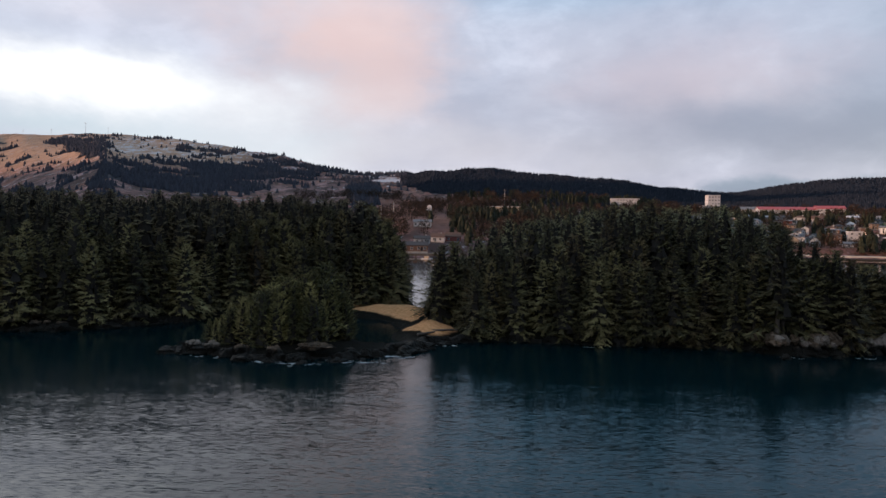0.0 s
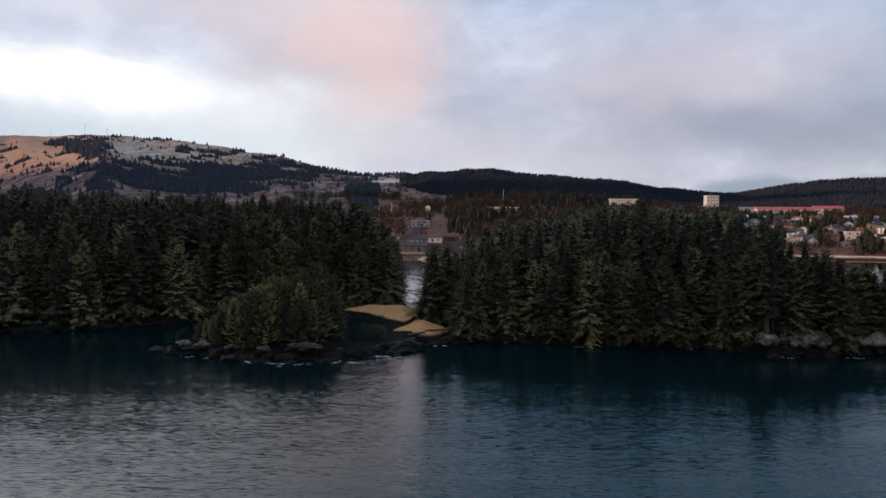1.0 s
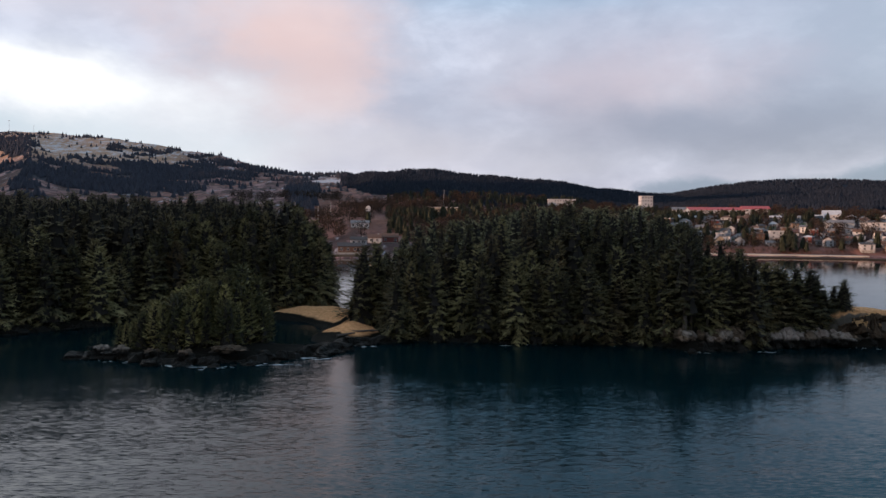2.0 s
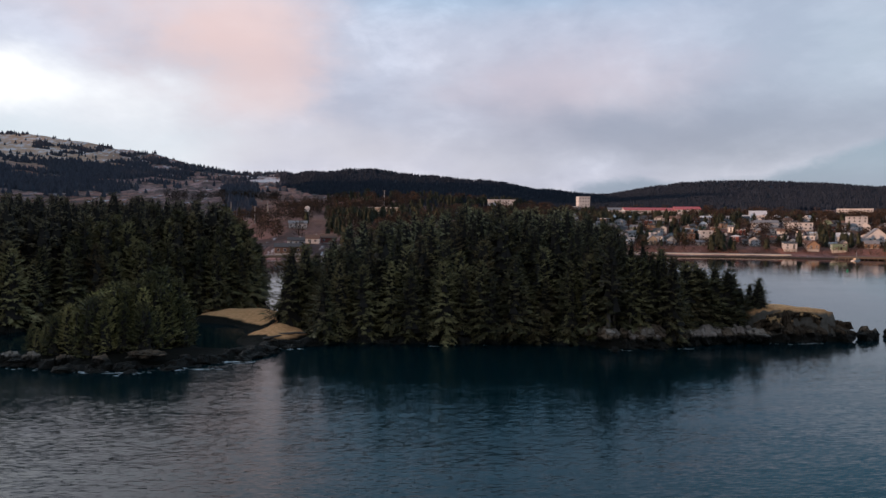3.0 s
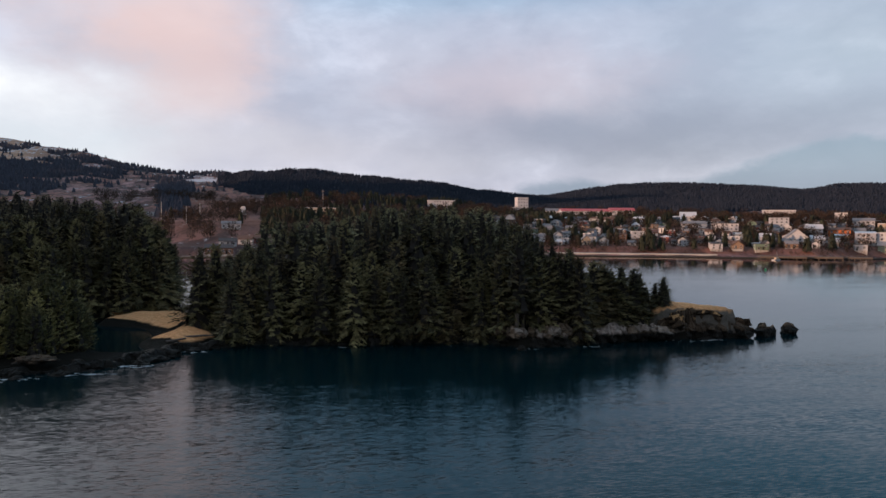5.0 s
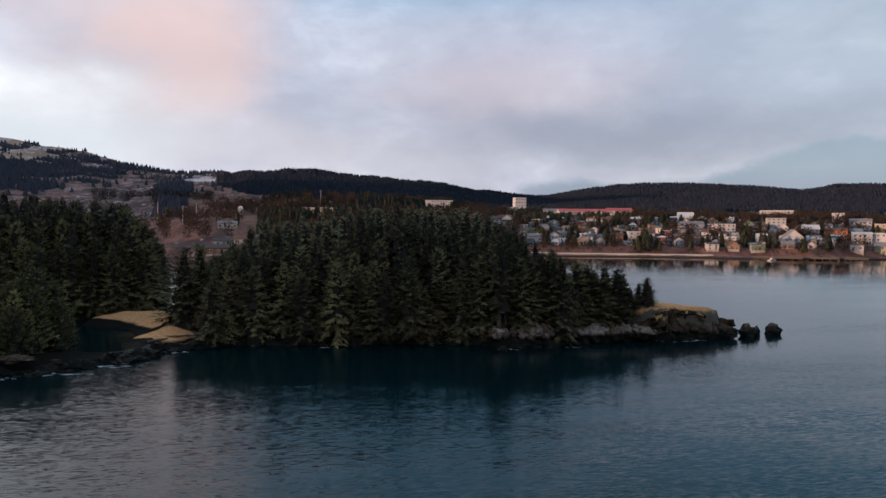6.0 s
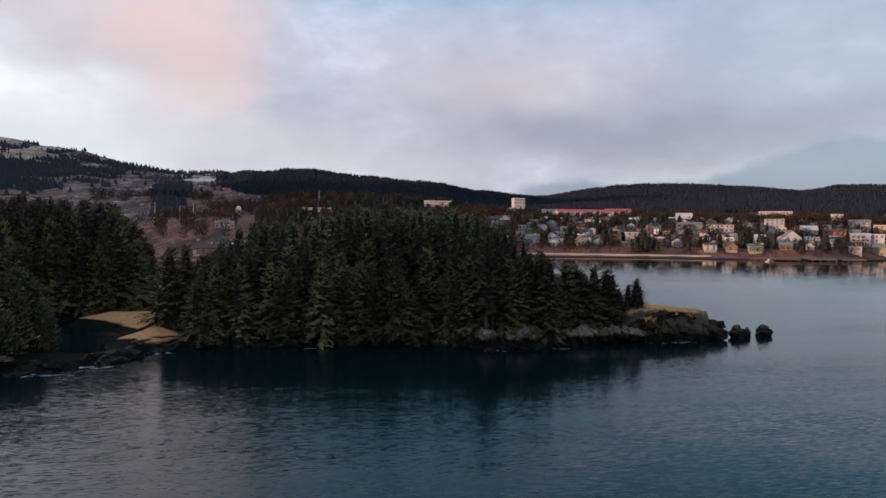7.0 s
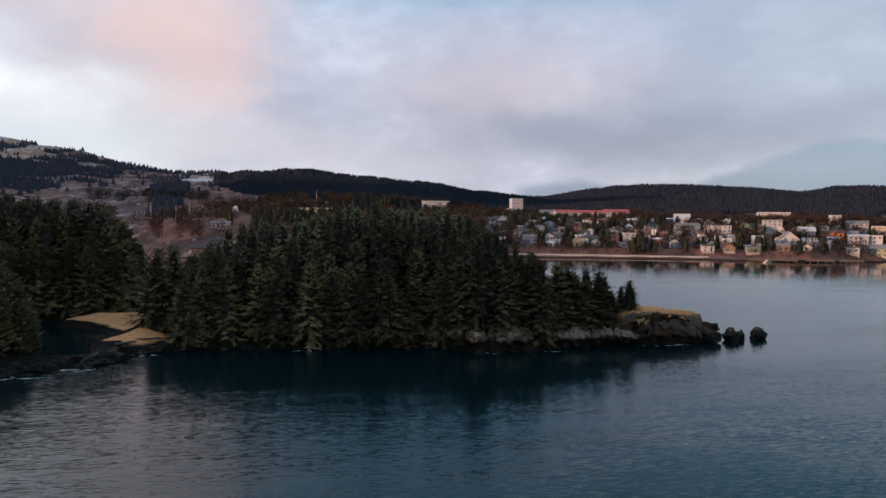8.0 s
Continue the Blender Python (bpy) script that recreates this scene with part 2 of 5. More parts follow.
def build_mainland(k, where, b):
    bare = k.node("ShaderNodeAttribute", attribute_name="bare").outputs["Fac"]
    snow = k.node("ShaderNodeAttribute", attribute_name="snow").outputs["Fac"]
    down = k.scaled(where, 1.0, 0.3, 0.12)
    n1, n2, n3 = k.noise(down, 0.009, 6.0, 0.6), k.noise(down, 0.035, 6.0, 0.65), k.noise(down, 0.16, 4.0, 0.6)
    heath = k.mix(k.span(n2, 0.3, 0.7), (0.085, 0.052, 0.054), (0.35, 0.205, 0.195))
    heath = k.mix(k.span(n1, 0.45, 0.6, 0.0, 0.75), heath, k.mix(n3, (0.20, 0.070, 0.048), (0.38, 0.17, 0.105)))
    scrub = k.mix(n3, (0.028, 0.020, 0.020), (0.08, 0.05, 0.046))
    n4 = k.noise(down, 0.05, 5.0, 0.7, 0.6)
    heath = k.mix(k.span(n3, 0.47, 0.58, 0.0, 0.8), heath, scrub)
    heath = k.mix(k.span(n4, 0.47, 0.56, 0.0, 0.9), heath, scrub)
    grass = k.mix(n2, (0.29, 0.165, 0.105), (0.50, 0.32, 0.215))
    grass = k.mix(k.span(n3, 0.48, 0.62, 0.0, 0.65), grass, (0.14, 0.095, 0.07))
    c = k.mix(bare, heath, grass)
    dust = k.math("ADD", snow, k.math("MULTIPLY", k.math("SUBTRACT", n3, 0.5), 3.6))
    dust = k.math("ADD", dust, k.math("MULTIPLY", k.math("SUBTRACT", n2, 0.5), 2.4))
    c = k.mix(k.span(dust, 0.35, 0.95, 0.0, 0.7), c, (0.60, 0.60, 0.64))
    rust = k.node("ShaderNodeAttribute", attribute_name="rust").outputs["Fac"]
    c = k.mix(k.math("MULTIPLY", rust, k.span(n2, 0.36, 0.58, 0.25, 0.9)), c, k.mix(n3, (0.11, 0.05, 0.037), (0.29, 0.135, 0.092)))
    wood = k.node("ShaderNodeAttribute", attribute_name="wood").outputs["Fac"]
    # dark floor of the far woods, with distance haze mixed into the colour
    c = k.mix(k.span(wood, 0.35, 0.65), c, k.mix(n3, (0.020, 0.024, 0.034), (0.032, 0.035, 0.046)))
    k.put(b.inputs["Base Color"], c)
    k.put(b.inputs["Roughness"], 0.95)
    k.put(b.inputs["Specular IOR Level"], 0.1)
    k.put(b.inputs["Normal"], bumped(k, k.math("ADD", k.math("MULTIPLY", n2, 3.0), n3), 0.4, 2.0))


def build_bark(k, where, b):
    n = k.noise(k.scaled(where, 6.0, 6.0, 1.2), 2.0, 5.0)
    k.put(b.inputs["Base Color"], k.mix(n, (0.04, 0.033, 0.027), (0.15, 0.12, 0.10)))
    k.put(b.inputs["Roughness"], 0.9)


WATER = material("sea_water", build_water)
LAND = material("island_soil", build_land)
BOULDER = material("shore_rock", build_boulder)
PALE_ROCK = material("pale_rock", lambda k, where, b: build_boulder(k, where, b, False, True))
CLIFF = material("cliff_rock", lambda k, where, b: build_boulder(k, where, b, True))
MAINLAND = material("heath_hillside", build_mainland)
BARK = material("spruce_bark", build_bark)
NEEDLES = foliage("spruce_needles", (0.036, 0.034, 0.016), (0.214, 0.182, 0.080), (0.16, 0.083, 0.042))
WOOD_NEEDLES = foliage("wood_spruce_needles", (0.042, 0.044, 0.025), (0.21, 0.195, 0.102), (0.16, 0.095, 0.052))
YOUNG = foliage("young_spruce_needles", (0.052, 0.052, 0.020), (0.31, 0.27, 0.105), (0.18, 0.125, 0.055))
# the next two: bluish haze of distance put into the needle colour
HAZED_FAR_NEEDLES = foliage("hazed_hill_needles", (0.015, 0.021, 0.034), (0.024, 0.032, 0.048), (0.023, 0.026, 0.035), 1.0)
HAZED_MOUNTAIN_NEEDLES = foliage("hazed_mountain_needles", (0.030, 0.034, 0.048), (0.046, 0.051, 0.068), (0.042, 0.040, 0.048), 1.0)
# crown interiors: their shade is put into this near-black colour
SHADED_INNER = paint("shaded_crown_inner", (0.020, 0.016, 0.012), 0.95, 0.4, 3.0)
TOWN_NEEDLES = foliage("town_spruce_needles", (0.014, 0.018, 0.010), (0.040, 0.046, 0.024), (0.036, 0.032, 0.02))
TWIGS = foliage("bare_alder_twigs", (0.024, 0.016, 0.011), (0.062, 0.036, 0.022), (0.085, 0.036, 0.018))

# ---------------------------------------------------------------- numeric helpers


def lattice(ix, iy, seed):
    h = (ix.astype(np.int64) * 374761393 + iy.astype(np.int64) * 668265263 + seed * 982451653) & 0x7FFFFFFF
    h = ((h ^ (h >> 13)) * 1274126177) & 0x7FFFFFFF
    return ((h ^ (h >> 16)) & 0xFFFF) / 65535.0


def vnoise(x, y, seed=0):
    x, y = np.asarray(x, float), np.asarray(y, float)
    ix, iy = np.floor(x), np.floor(y)
    u, v = x - ix, y - iy
    u, v = u * u * (3 - 2 * u), v * v * (3 - 2 * v)
    a, b = lattice(ix, iy, seed), lattice(ix + 1, iy, seed)
    c, d = lattice(ix, iy + 1, seed), lattice(ix + 1, iy + 1, seed)
    return (a + (b - a) * u) * (1 - v) + (c + (d - c) * u) * v


def fbm(x, y, seed=0, octaves=5):
    total, amp, freq = 0.0, 0.5, 1.0
    for n in range(octaves):
        total, amp, freq = total + amp * (vnoise(np.asarray(x) * freq, np.asarray(y) * freq, seed + n) - 0.5), amp * 0.5, freq * 2.03
    return total


def step(a, b, v):
    t = np.clip((np.asarray(v, float) - a) / (b - a), 0, 1)
    return t * t * (3 - 2 * t)


def inside(poly, x, y):
    """Signed distance to a closed outline: positive inside."""
    x, y = np.asarray(x, float), np.asarray(y, float)
    far = np.full(x.shape, 1e9)
    odd = np.zeros(x.shape, bool)
    for (ax, ay), (bx, by) in zip(poly, poly[1:] + poly[:1]):
        ex, ey = bx - ax, by - ay
        t = np.clip(((x - ax) * ex + (y - ay) * ey) / (ex * ex + ey * ey), 0, 1)
        far = np.minimum(far, np.hypot(x - ax - t * ex, y - ay - t * ey))
        if ey:
            odd ^= ((ay > y) != (by > y)) & (x < ax + (y - ay) * ex / ey)
    return np.where(odd, far, -far)


def mesh_from(name, verts, faces, mats, smooth=False):
    me = bpy.data.meshes.new(name)
    if isinstance(faces, np.ndarray) and len(faces) > 20000:
        side = faces.shape[1]
        me.vertices.add(len(verts))
        me.vertices.foreach_set("co", np.asarray(verts, np.float32).ravel())
        me.loops.add(faces.size)
        me.loops.foreach_set("vertex_index", faces.astype(np.int32).ravel())
        me.polygons.add(len(faces))
        me.polygons.foreach_set("loop_start", np.arange(0, faces.size, side, dtype=np.int32))
    else:
        me.from_pydata(np.asarray(verts).tolist(), [], faces if isinstance(faces, list) else faces.tolist())
    for m in mats:
        me.materials.append(m)
    if smooth:
        me.polygons.foreach_set("use_smooth", [True] * len(me.polygons))
    me.update()
    return me


def grid_faces(nx, ny):
    i = np.arange((nx - 1) * (ny - 1))
    a = i // (nx - 1) * nx + i % (nx - 1)
    return np.stack([a, a + 1, a + nx + 1, a + nx], 1)


def attribute(me, name, values):
    me.attributes.new(name, "FLOAT", "POINT").data.foreach_set("value", np.asarray(values, np.float32).ravel())


def child(name, data, parent, label="", m=None):
    ob = new(name, data)
    ob.parent = parent
    if m is not None:
        ob.matrix_basis = m
    return tagged(ob, label)


def part(name, bm, mat, parent, label="", m=None):
    me = bpy.data.meshes.new(name)
    bm.to_mesh(me)
    bm.free()
    me.materials.append(mat)
    return child(name, me, parent, label, m)


# ---------------------------------------------------------------- sea
ring = np.concatenate([[0.0], np.geomspace(30, 4500, 28)])
turns = np.linspace(0, 2 * np.pi, 97)[:-1]
sea_v = [(9.0, 100.0, 0.0)] + [(9 + r * math.sin(a), 100 + r * math.cos(a), 0.0) for r in ring[1:] for a in turns]
sea_f = [(0, 1 + (j + 1) % 96, 1 + j) for j in range(96)]
for i in range(27):
    for j in range(96):
        p, q = 1 + i * 96, 1 + (i + 1) * 96
        sea_f.append((p + j, p + (j + 1) % 96, q + (j + 1) % 96, q + j))
water = new("water", mesh_from("water", sea_v, sea_f, [WATER], True))
tagged(water, "dark teal rippled sea water under an overcast sky", "sea", kind="structure")

# ---------------------------------------------------------------- islands
MAIN = [(-1.5, 103.8), (4, 105.5), (12, 104.3), (20, 103.6), (28, 103.6), (36, 104), (41, 98.6), (49, 99.5), (58, 102.6), (68, 102.8), (80, 103.2), (82, 106), (75, 112),
        (66, 124), (60, 146), (42, 160), (15, 160), (-5, 148), (-12, 132), (-10, 124), (-4, 119), (-2, 112)]
LEFT = [(-74, 103.5), (-65, 103.8), (-60, 110), (-55, 112.5), (-50, 118), (-46, 125), (-38, 131), (-27, 136), (-18, 139), (-15, 148), (-20, 166), (-40, 190),
        (-80, 202), (-130, 190), (-155, 150), (-140, 112), (-100, 98)]
NECK = [(-27, 140), (-26, 128), (-18, 124), (-13.5, 114), (-15, 106), (-11, 100), (-5, 102), (-2, 108), (-6, 125), (-9, 141)]
ISLET = [(-41, 91), (-36, 89), (-29, 86), (-22, 85.5), (-16, 87.5), (-11, 92), (-8, 97), (-5, 102), (-10, 104), (-15, 99), (-19, 104), (-28, 106), (-36, 101)]


LAGOON = [(-24, 127), (-16.5, 121), (-13.5, 112), (-14, 104), (-17, 99.5), (-22, 107)]


def island_height(x, y):
    x, y = np.asarray(x, float), np.asarray(y, float)
    wob = 2.2 * fbm(x / 5.0, y / 5.0, 11) + 0.8 * fbm(x / 1.7, y / 1.7, 12)
    dm, dl = inside(MAIN, x, y) + wob, inside(LEFT, x, y) + wob
    dn, di = inside(NECK, x, y) + wob * 0.6, inside(ISLET, x, y) + wob * 0.6
    cliff = step(60, 67, x) * step(84, 80, x)
    zm = -1.5 + 3.0 * step(-1.0, 0.9, dm) + (3.6 * step(0.6, 2.2, dm)) * cliff * (1 - 0.2 * step(72, 82, x)) + 7.0 * step(1.5, 22, dm) * (1 - cliff * 0.8)
    zl = -1.5 + 2.8 * step(-1.0, 1.0, dl) + 8.0 * step(2, 20, dl)
    zn = -1.5 + 2.4 * step(-2.0, 2.6, dn) + 1.0 * step(2, 7, dn)
    zi = -1.5 + 2.3 * step(-1.5, 2.2, di) + 0.7 * step(2, 6, di)
    z = np.maximum(np.maximum(zm, zl), np.maximum(zn, zi)) - 2.6 * step(-0.6, 1.8, inside(LAGOON, x, y) + wob * 0.4)
    return z + 0.5 * fbm(x / 3.0, y / 3.0, 13) + 0.9 * fbm(x / 14.0, y / 14.0, 14)


NX, NY = 300, 150
gx, gy = np.meshgrid(np.linspace(-160, 96, NX), np.linspace(82, 206, NY))
gz = island_height(gx, gy)
isle_me = mesh_from("ground", np.stack([gx, gy, gz], -1).reshape(-1, 3), grid_faces(NX, NY), [LAND], True)
BENT_FAR = [(-26, 131), (-26, 142), (-18, 148), (-12, 140), (-10, 121), (-11.6, 115.5), (-15.7, 121.5), (-20, 127.5)]
BENT_NEAR = [(-12.5, 106), (-10.5, 113), (-9.0, 121), (-6, 128), (0, 118), (-1, 101), (-6.5, 100.2), (-9.5, 105)]
grassy = np.maximum(np.maximum(step(-0.8, 0.8, inside(BENT_FAR, gx, gy)), step(-0.8, 0.8, inside(BENT_NEAR, gx, gy))), step(62, 66, gx) * step(102.8, 103.6, gy) * step(120, 112, gy))
attribute(isle_me, "grass", grassy)
tagged(new("ground", isle_me), "wooded rocky islands with a dry grassy neck between them", "island", kind="structure")
# ---------------------------------------------------------------- mainland
# keys west of -36: an unseen foothill added to shade the heath
AZ_KEYS = [-80, -70, -64, -54, -46, -35.6, -34.3, -32.2, -30.4, -28.6, -24.8, -20.7, -16.5, -12.6, -10.3, -6.7, -4.9, -0.4, 5.9, 10.2, 12.8, 16.1, 18.5, 22.2, 25.8, 31.3, 36.6, 39.4, 41.7, 60, 80]
SKYLINE = [5.0, 5.0, 9.2, 6.0, 3.0, 5.6, 5.85, 5.8, 6.1, 6.15, 6.05, 5.6, 5.0, 4.15, 3.8, 3.8, 4.05, 4.1, 3.85, 3.4, 2.8, 2.45, 2.5, 3.05, 3.3, 3.3, 2.9, 3.1, 3.1, 2.8, 2.2]
RIDGE = [1240, 1240, 1250, 1330, 1700, 2300, 2280, 2250, 2200, 2150, 2050, 1950, 1800, 1620, 1560, 1480, 1320, 1250, 1200, 1160, 1200, 1350, 1480, 1500, 1500, 1500, 1500, 1500, 1500, 1600, 1600]
SHORE_AZ = [-80, -40, -7, 8, 19, 26, 34, 38, 43, 60, 80]
SHORE = [430, 420, 378, 420, 462, 474, 492, 490, 550, 640, 700]


def mainland_height(x, y):
    """Height of the far shore, the town's slope and the hills."""
    x, y = np.asarray(x, float), np.asarray(y, float)
    a, r = np.degrees(np.arctan2(x - 8, y)), np.hypot(x - 8, y)
    s, ridge = np.interp(a, SHORE_AZ, SHORE), np.interp(a, AZ_KEYS, RIDGE)
    top = 17.2 + ridge * np.tan(np.radians(np.interp(a, AZ_KEYS, SKYLINE)))
    d = r - s + 9 * fbm(x / 60, y / 60, 21) * step(15, 10, a)
    z = -3 + 4.6 * step(-8, 3, d) + 4.5 * step(9, 24, d) + 16 * step(20, 170, d) + 9 * step(150, 420, d)
    u = np.clip((r - s - 260) / (ridge - s - 260), 0, 1)
    rise = u ** 1.25 * (1 - 0.25 * u * (1 - u))
    z = z + (top - 27) * rise
    # gullies and spurs down the slopes, a long spur under the summit
    z = z + 55 * u * (1 - u) * fbm(a / 5.0, r / 420, 22) + 16 * u * fbm(x / 90, y / 90, 23)
    crest = -30.0 + (1 - u) * 1.0
    z = z + u * (1 - u) * 4 * (26 * np.exp(-np.clip((a - crest) / 1.6, 0, 9)) * (a < 0) - 110 * np.clip((crest - a) / 11, 0, 1.3))
    back = np.clip((r - ridge) / 900, 0, 1)
    return z - back * back * (top + 40) + 2 * u * fbm(x / 40, y / 110, 24)


def climb(x, y):
    """Azimuth, distance and the angle at which the ground shows above the bay."""
    a, r = np.degrees(np.arctan2(x - 8, y)), np.hypot(x - 8, y)
    return a, r, np.degrees(np.arctan2(mainland_height(x, y) - 17.2, r))


def town_wood(x, y):
    """Where spruce forest covers the hills behind the town."""
    a, r, el = climb(x, y)
    ragged = 0.9 * fbm(x / 70, y / 70, 51)
    floor_el = np.interp(a, [-8, -5, 0, 5, 12, 20, 30, 48], [3.3, 2.7, 2.2, 1.75, 1.5, 1.35, 1.3, 1.3])
    return (el + ragged > floor_el) & (r < np.interp(a, AZ_KEYS, RIDGE) + 60) & (a > -7.5)


def mountain_wood(x, y):
    """Belts and clumps of spruce on the mountain's side."""
    a, r, el = climb(x, y)
    ragged = 2.0 * fbm(x / 110, y / 110, 52) + 1.0 * fbm(x / 30, y / 30, 53)
    low_el = np.interp(a, [-40, -31, -29, -20, -16, -13, -11.5, -9], [1.6, 1.8, 2.3, 2.6, 3.3, 3.7, 3.1, 3.2])
    high_el = np.interp(a, [-40, -31, -29, -24, -20, -17, -15, -7], [1.9, 2.1, 4.3, 4.35, 4.3, 4.6, 9.0, 9.0])
    belt = (el + ragged > low_el) & (el + ragged < high_el) & (fbm(x / 60, y / 60, 57) > -0.10 + 0.08 * step(-24, -19, a))
    clump = (fbm(x / 45, y / 45, 54) > 0.17) & (el > 2.4)
    gully = (np.abs(a + 10.5 + 2.0 * fbm(x / 50, y / 50, 56)) < 1.1) & (el > 0.6) & (el < 3.4)
    quarry = ((x + 190) / 60) ** 2 + ((y - 1322) / 75) ** 2 < 1
    summit = ((a + 31.0 - 1.6 * (5.3 - el) + 2.0 * ragged) / 1.5) ** 2 + ((el - 5.25 + 0.5 * ragged) / 0.55) ** 2 < 1
    return (belt | clump | summit | gully) & (r < np.interp(a, AZ_KEYS, RIDGE) + 40) & (a > -39) & (a < -7) & ~quarry


MA, MR = 420, 170
ma = np.linspace(-78, 78, MA)
mr = np.concatenate([np.linspace(355, 760, 70), np.linspace(770, 2700, 100)])
pa, pr = np.meshgrid(np.radians(ma), mr)
mx, my = 8 + pr * np.sin(pa), pr * np.cos(pa)
mz = mainland_height(mx, my)
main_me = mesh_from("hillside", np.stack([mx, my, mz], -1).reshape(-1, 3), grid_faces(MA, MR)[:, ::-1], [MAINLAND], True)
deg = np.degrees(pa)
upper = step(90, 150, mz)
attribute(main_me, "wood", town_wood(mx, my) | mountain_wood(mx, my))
attribute(main_me, "bare", upper * step(-16, -22, deg))
main_s = np.interp(deg, SHORE_AZ, SHORE)
attribute(main_me, "rust", np.maximum(step(-13, -9, deg) * step(5, 0, deg) * step(40, 110, pr - main_s) * step(560, 380, pr - main_s), step(13, 15, deg) * step(9, 16, pr - main_s) * step(90, 40, pr - main_s)))
attribute(main_me, "snow", 0.5 * step(105, 185, mz + 40 * fbm(mx / 120, my / 120, 31)) * step(-12, -16, deg) * step(-33, -28, deg) + 0.45 * step(80, 120, mz) * step(-4, -7, deg) * step(-13, -10, deg) + 1.6 * np.exp(-((mx + 190) / 42) ** 2 - ((my - 1322) / 30) ** 2))
tagged(new("hillside", main_me), "brown heath hills with a snow-dusted mountain behind the town", "hills", kind="structure")


# unseen hills added behind the camera: they close the bay and shade the islands
BA, BR = 120, 14
ba, br = np.meshgrid(np.radians(np.linspace(96, 298, BA)), np.linspace(900, 2000, BR))
bx, by = br * np.sin(ba), br * np.cos(ba)
# the saddle in the ridge lets the sun through to the town
bz = -4 + 200 * np.sin(np.clip((br - 900) / 1100, 0, 1) * np.pi) ** 0.8 * (0.85 + 0.5 * fbm(bx / 300, by / 300, 41)) * (1 - 0.85 * step(260, 268, np.degrees(ba)))
back_me = mesh_from("hillside_behind", np.stack([bx, by, bz], -1).reshape(-1, 3), grid_faces(BA, BR)[:, ::-1], [MAINLAND], True)
attribute(back_me, "bare", np.zeros(bz.size))
attribute(back_me, "wood", np.zeros(bz.size))
attribute(back_me, "rust", np.zeros(bz.size))
attribute(back_me, "snow", np.zeros(bz.size))
tagged(new("hillside_behind", back_me), "unseen brown hills added behind the camera to shade the islands", "hills", kind="structure")

# ---------------------------------------------------------------- spruces


def spruce_arrays(seed, h, rad, whorls, per, sprays, start=0.06, droop=1.0, full=0.85, ragged=0.3, thin=0.26, core=10):
    """Crown of a spruce: boughs in loose whorls, each with narrow sprays of needles. Returns verts, triangles, the lean and the first triangle of the core."""
    rng = np.random.default_rng(seed)
    lean = rng.normal(0, 0.012, 2) * h
    n = whorls * per
    w = np.repeat(np.arange(whorls), per)
    t = np.clip(start + (0.975 - start) * (w + rng.normal(0.4, 0.34, n)) / whorls, start, 0.975)
    phi = w * 2.4 + np.tile(np.arange(per), whorls) * 6.283 / per + rng.normal(0, 0.3, n)
    sector = rng.uniform(0.8, 1.15, 8)
    lobe = 1 + 0.10 * np.sin(t * rng.uniform(14, 22) + rng.uniform(0, 6))
    reach = rad * ((1 - t) ** full + 0.015) * (0.66 + 0.34 * step(0.0, 0.2, t - start)) * lobe
    length = reach * rng.uniform(1 - ragged, 1 + ragged * 0.45, n) * sector[(phi / 6.283 * 8).astype(int) % 8] + 0.12
    zero, one = np.zeros(n), np.ones(n)
    out = np.stack([np.cos(phi), np.sin(phi), zero], 1)
    tang = np.stack([-out[:, 1], out[:, 0], zero], 1)
    base = np.stack([lean[0] * t * t, lean[1] * t * t, t * h], 1)
    rise = 0.75 * t - 0.10 + rng.normal(0, 0.10, n)
    sag = droop * (0.52 - 0.36 * t)

    def curve(q):
        return base + out * (length * q)[:, None] + np.stack([zero, zero, length * (rise * q - sag * q * q + 0.22 * q ** 4)], 1)

    def along(q):
        return out + np.stack([zero, zero, rise - 2 * sag * q + 0.88 * q ** 3], 1)

    verts = []

    def blades(p, d, size, width, up):
        side = np.cross(d, up)
        side /= np.linalg.norm(side, axis=1)[:, None] + 1e-9
        side *= (width * 0.5)[:, None]
        foot = p + d * (size * 0.12)[:, None]
        tip = p + d * size[:, None]
        verts.append(np.stack([foot - side, foot + side, tip], 1).reshape(-1, 3))

    up = np.tile((0.0, 0.0, 1.0), (n, 1))
    for q0, q1 in ((0.1, 0.62), (0.5, 1.05)):
        p, q = curve(q0 * one), curve(q1 * one)
        d = q - p
        size = np.linalg.norm(d, axis=1)
        blades(p, d / size[:, None], size, 0.07 * length + 0.05, up)
    for i in range(sprays):
        q = 0.2 + 0.78 * (i + rng.uniform(0, 0.8, n)) / sprays
        p, d0 = curve(q), along(q)
        d0 /= np.linalg.norm(d0, axis=1)[:, None]
        for hand in (-1, 1):
            d = d0 * rng.uniform(0.5, 1.0, n)[:, None] + tang * (hand * rng.uniform(0.35, 0.9, n))[:, None]
            d[:, 2] += rng.normal(-0.22 * droop, 0.30, n)
            d /= np.linalg.norm(d, axis=1)[:, None]
            size = (0.26 * length * (1.1 - 0.6 * q) + 0.18) * rng.uniform(0.7, 1.3, n)
            blades(p, d, size, thin * size + 0.045, up * 0.7 + out * rng.uniform(0.0, 1.3, n)[:, None])
    # leader
    turn = np.arange(6) * 1.0472
    d = np.stack([np.cos(turn) * 0.3, np.sin(turn) * 0.3, np.ones(6)], 1)
    d /= np.linalg.norm(d, axis=1)[:, None]
    foot = np.tile((lean[0], lean[1], h - 0.7), (6, 1)) + np.stack([np.zeros(6), np.zeros(6), -0.08 * np.arange(6)], 1)
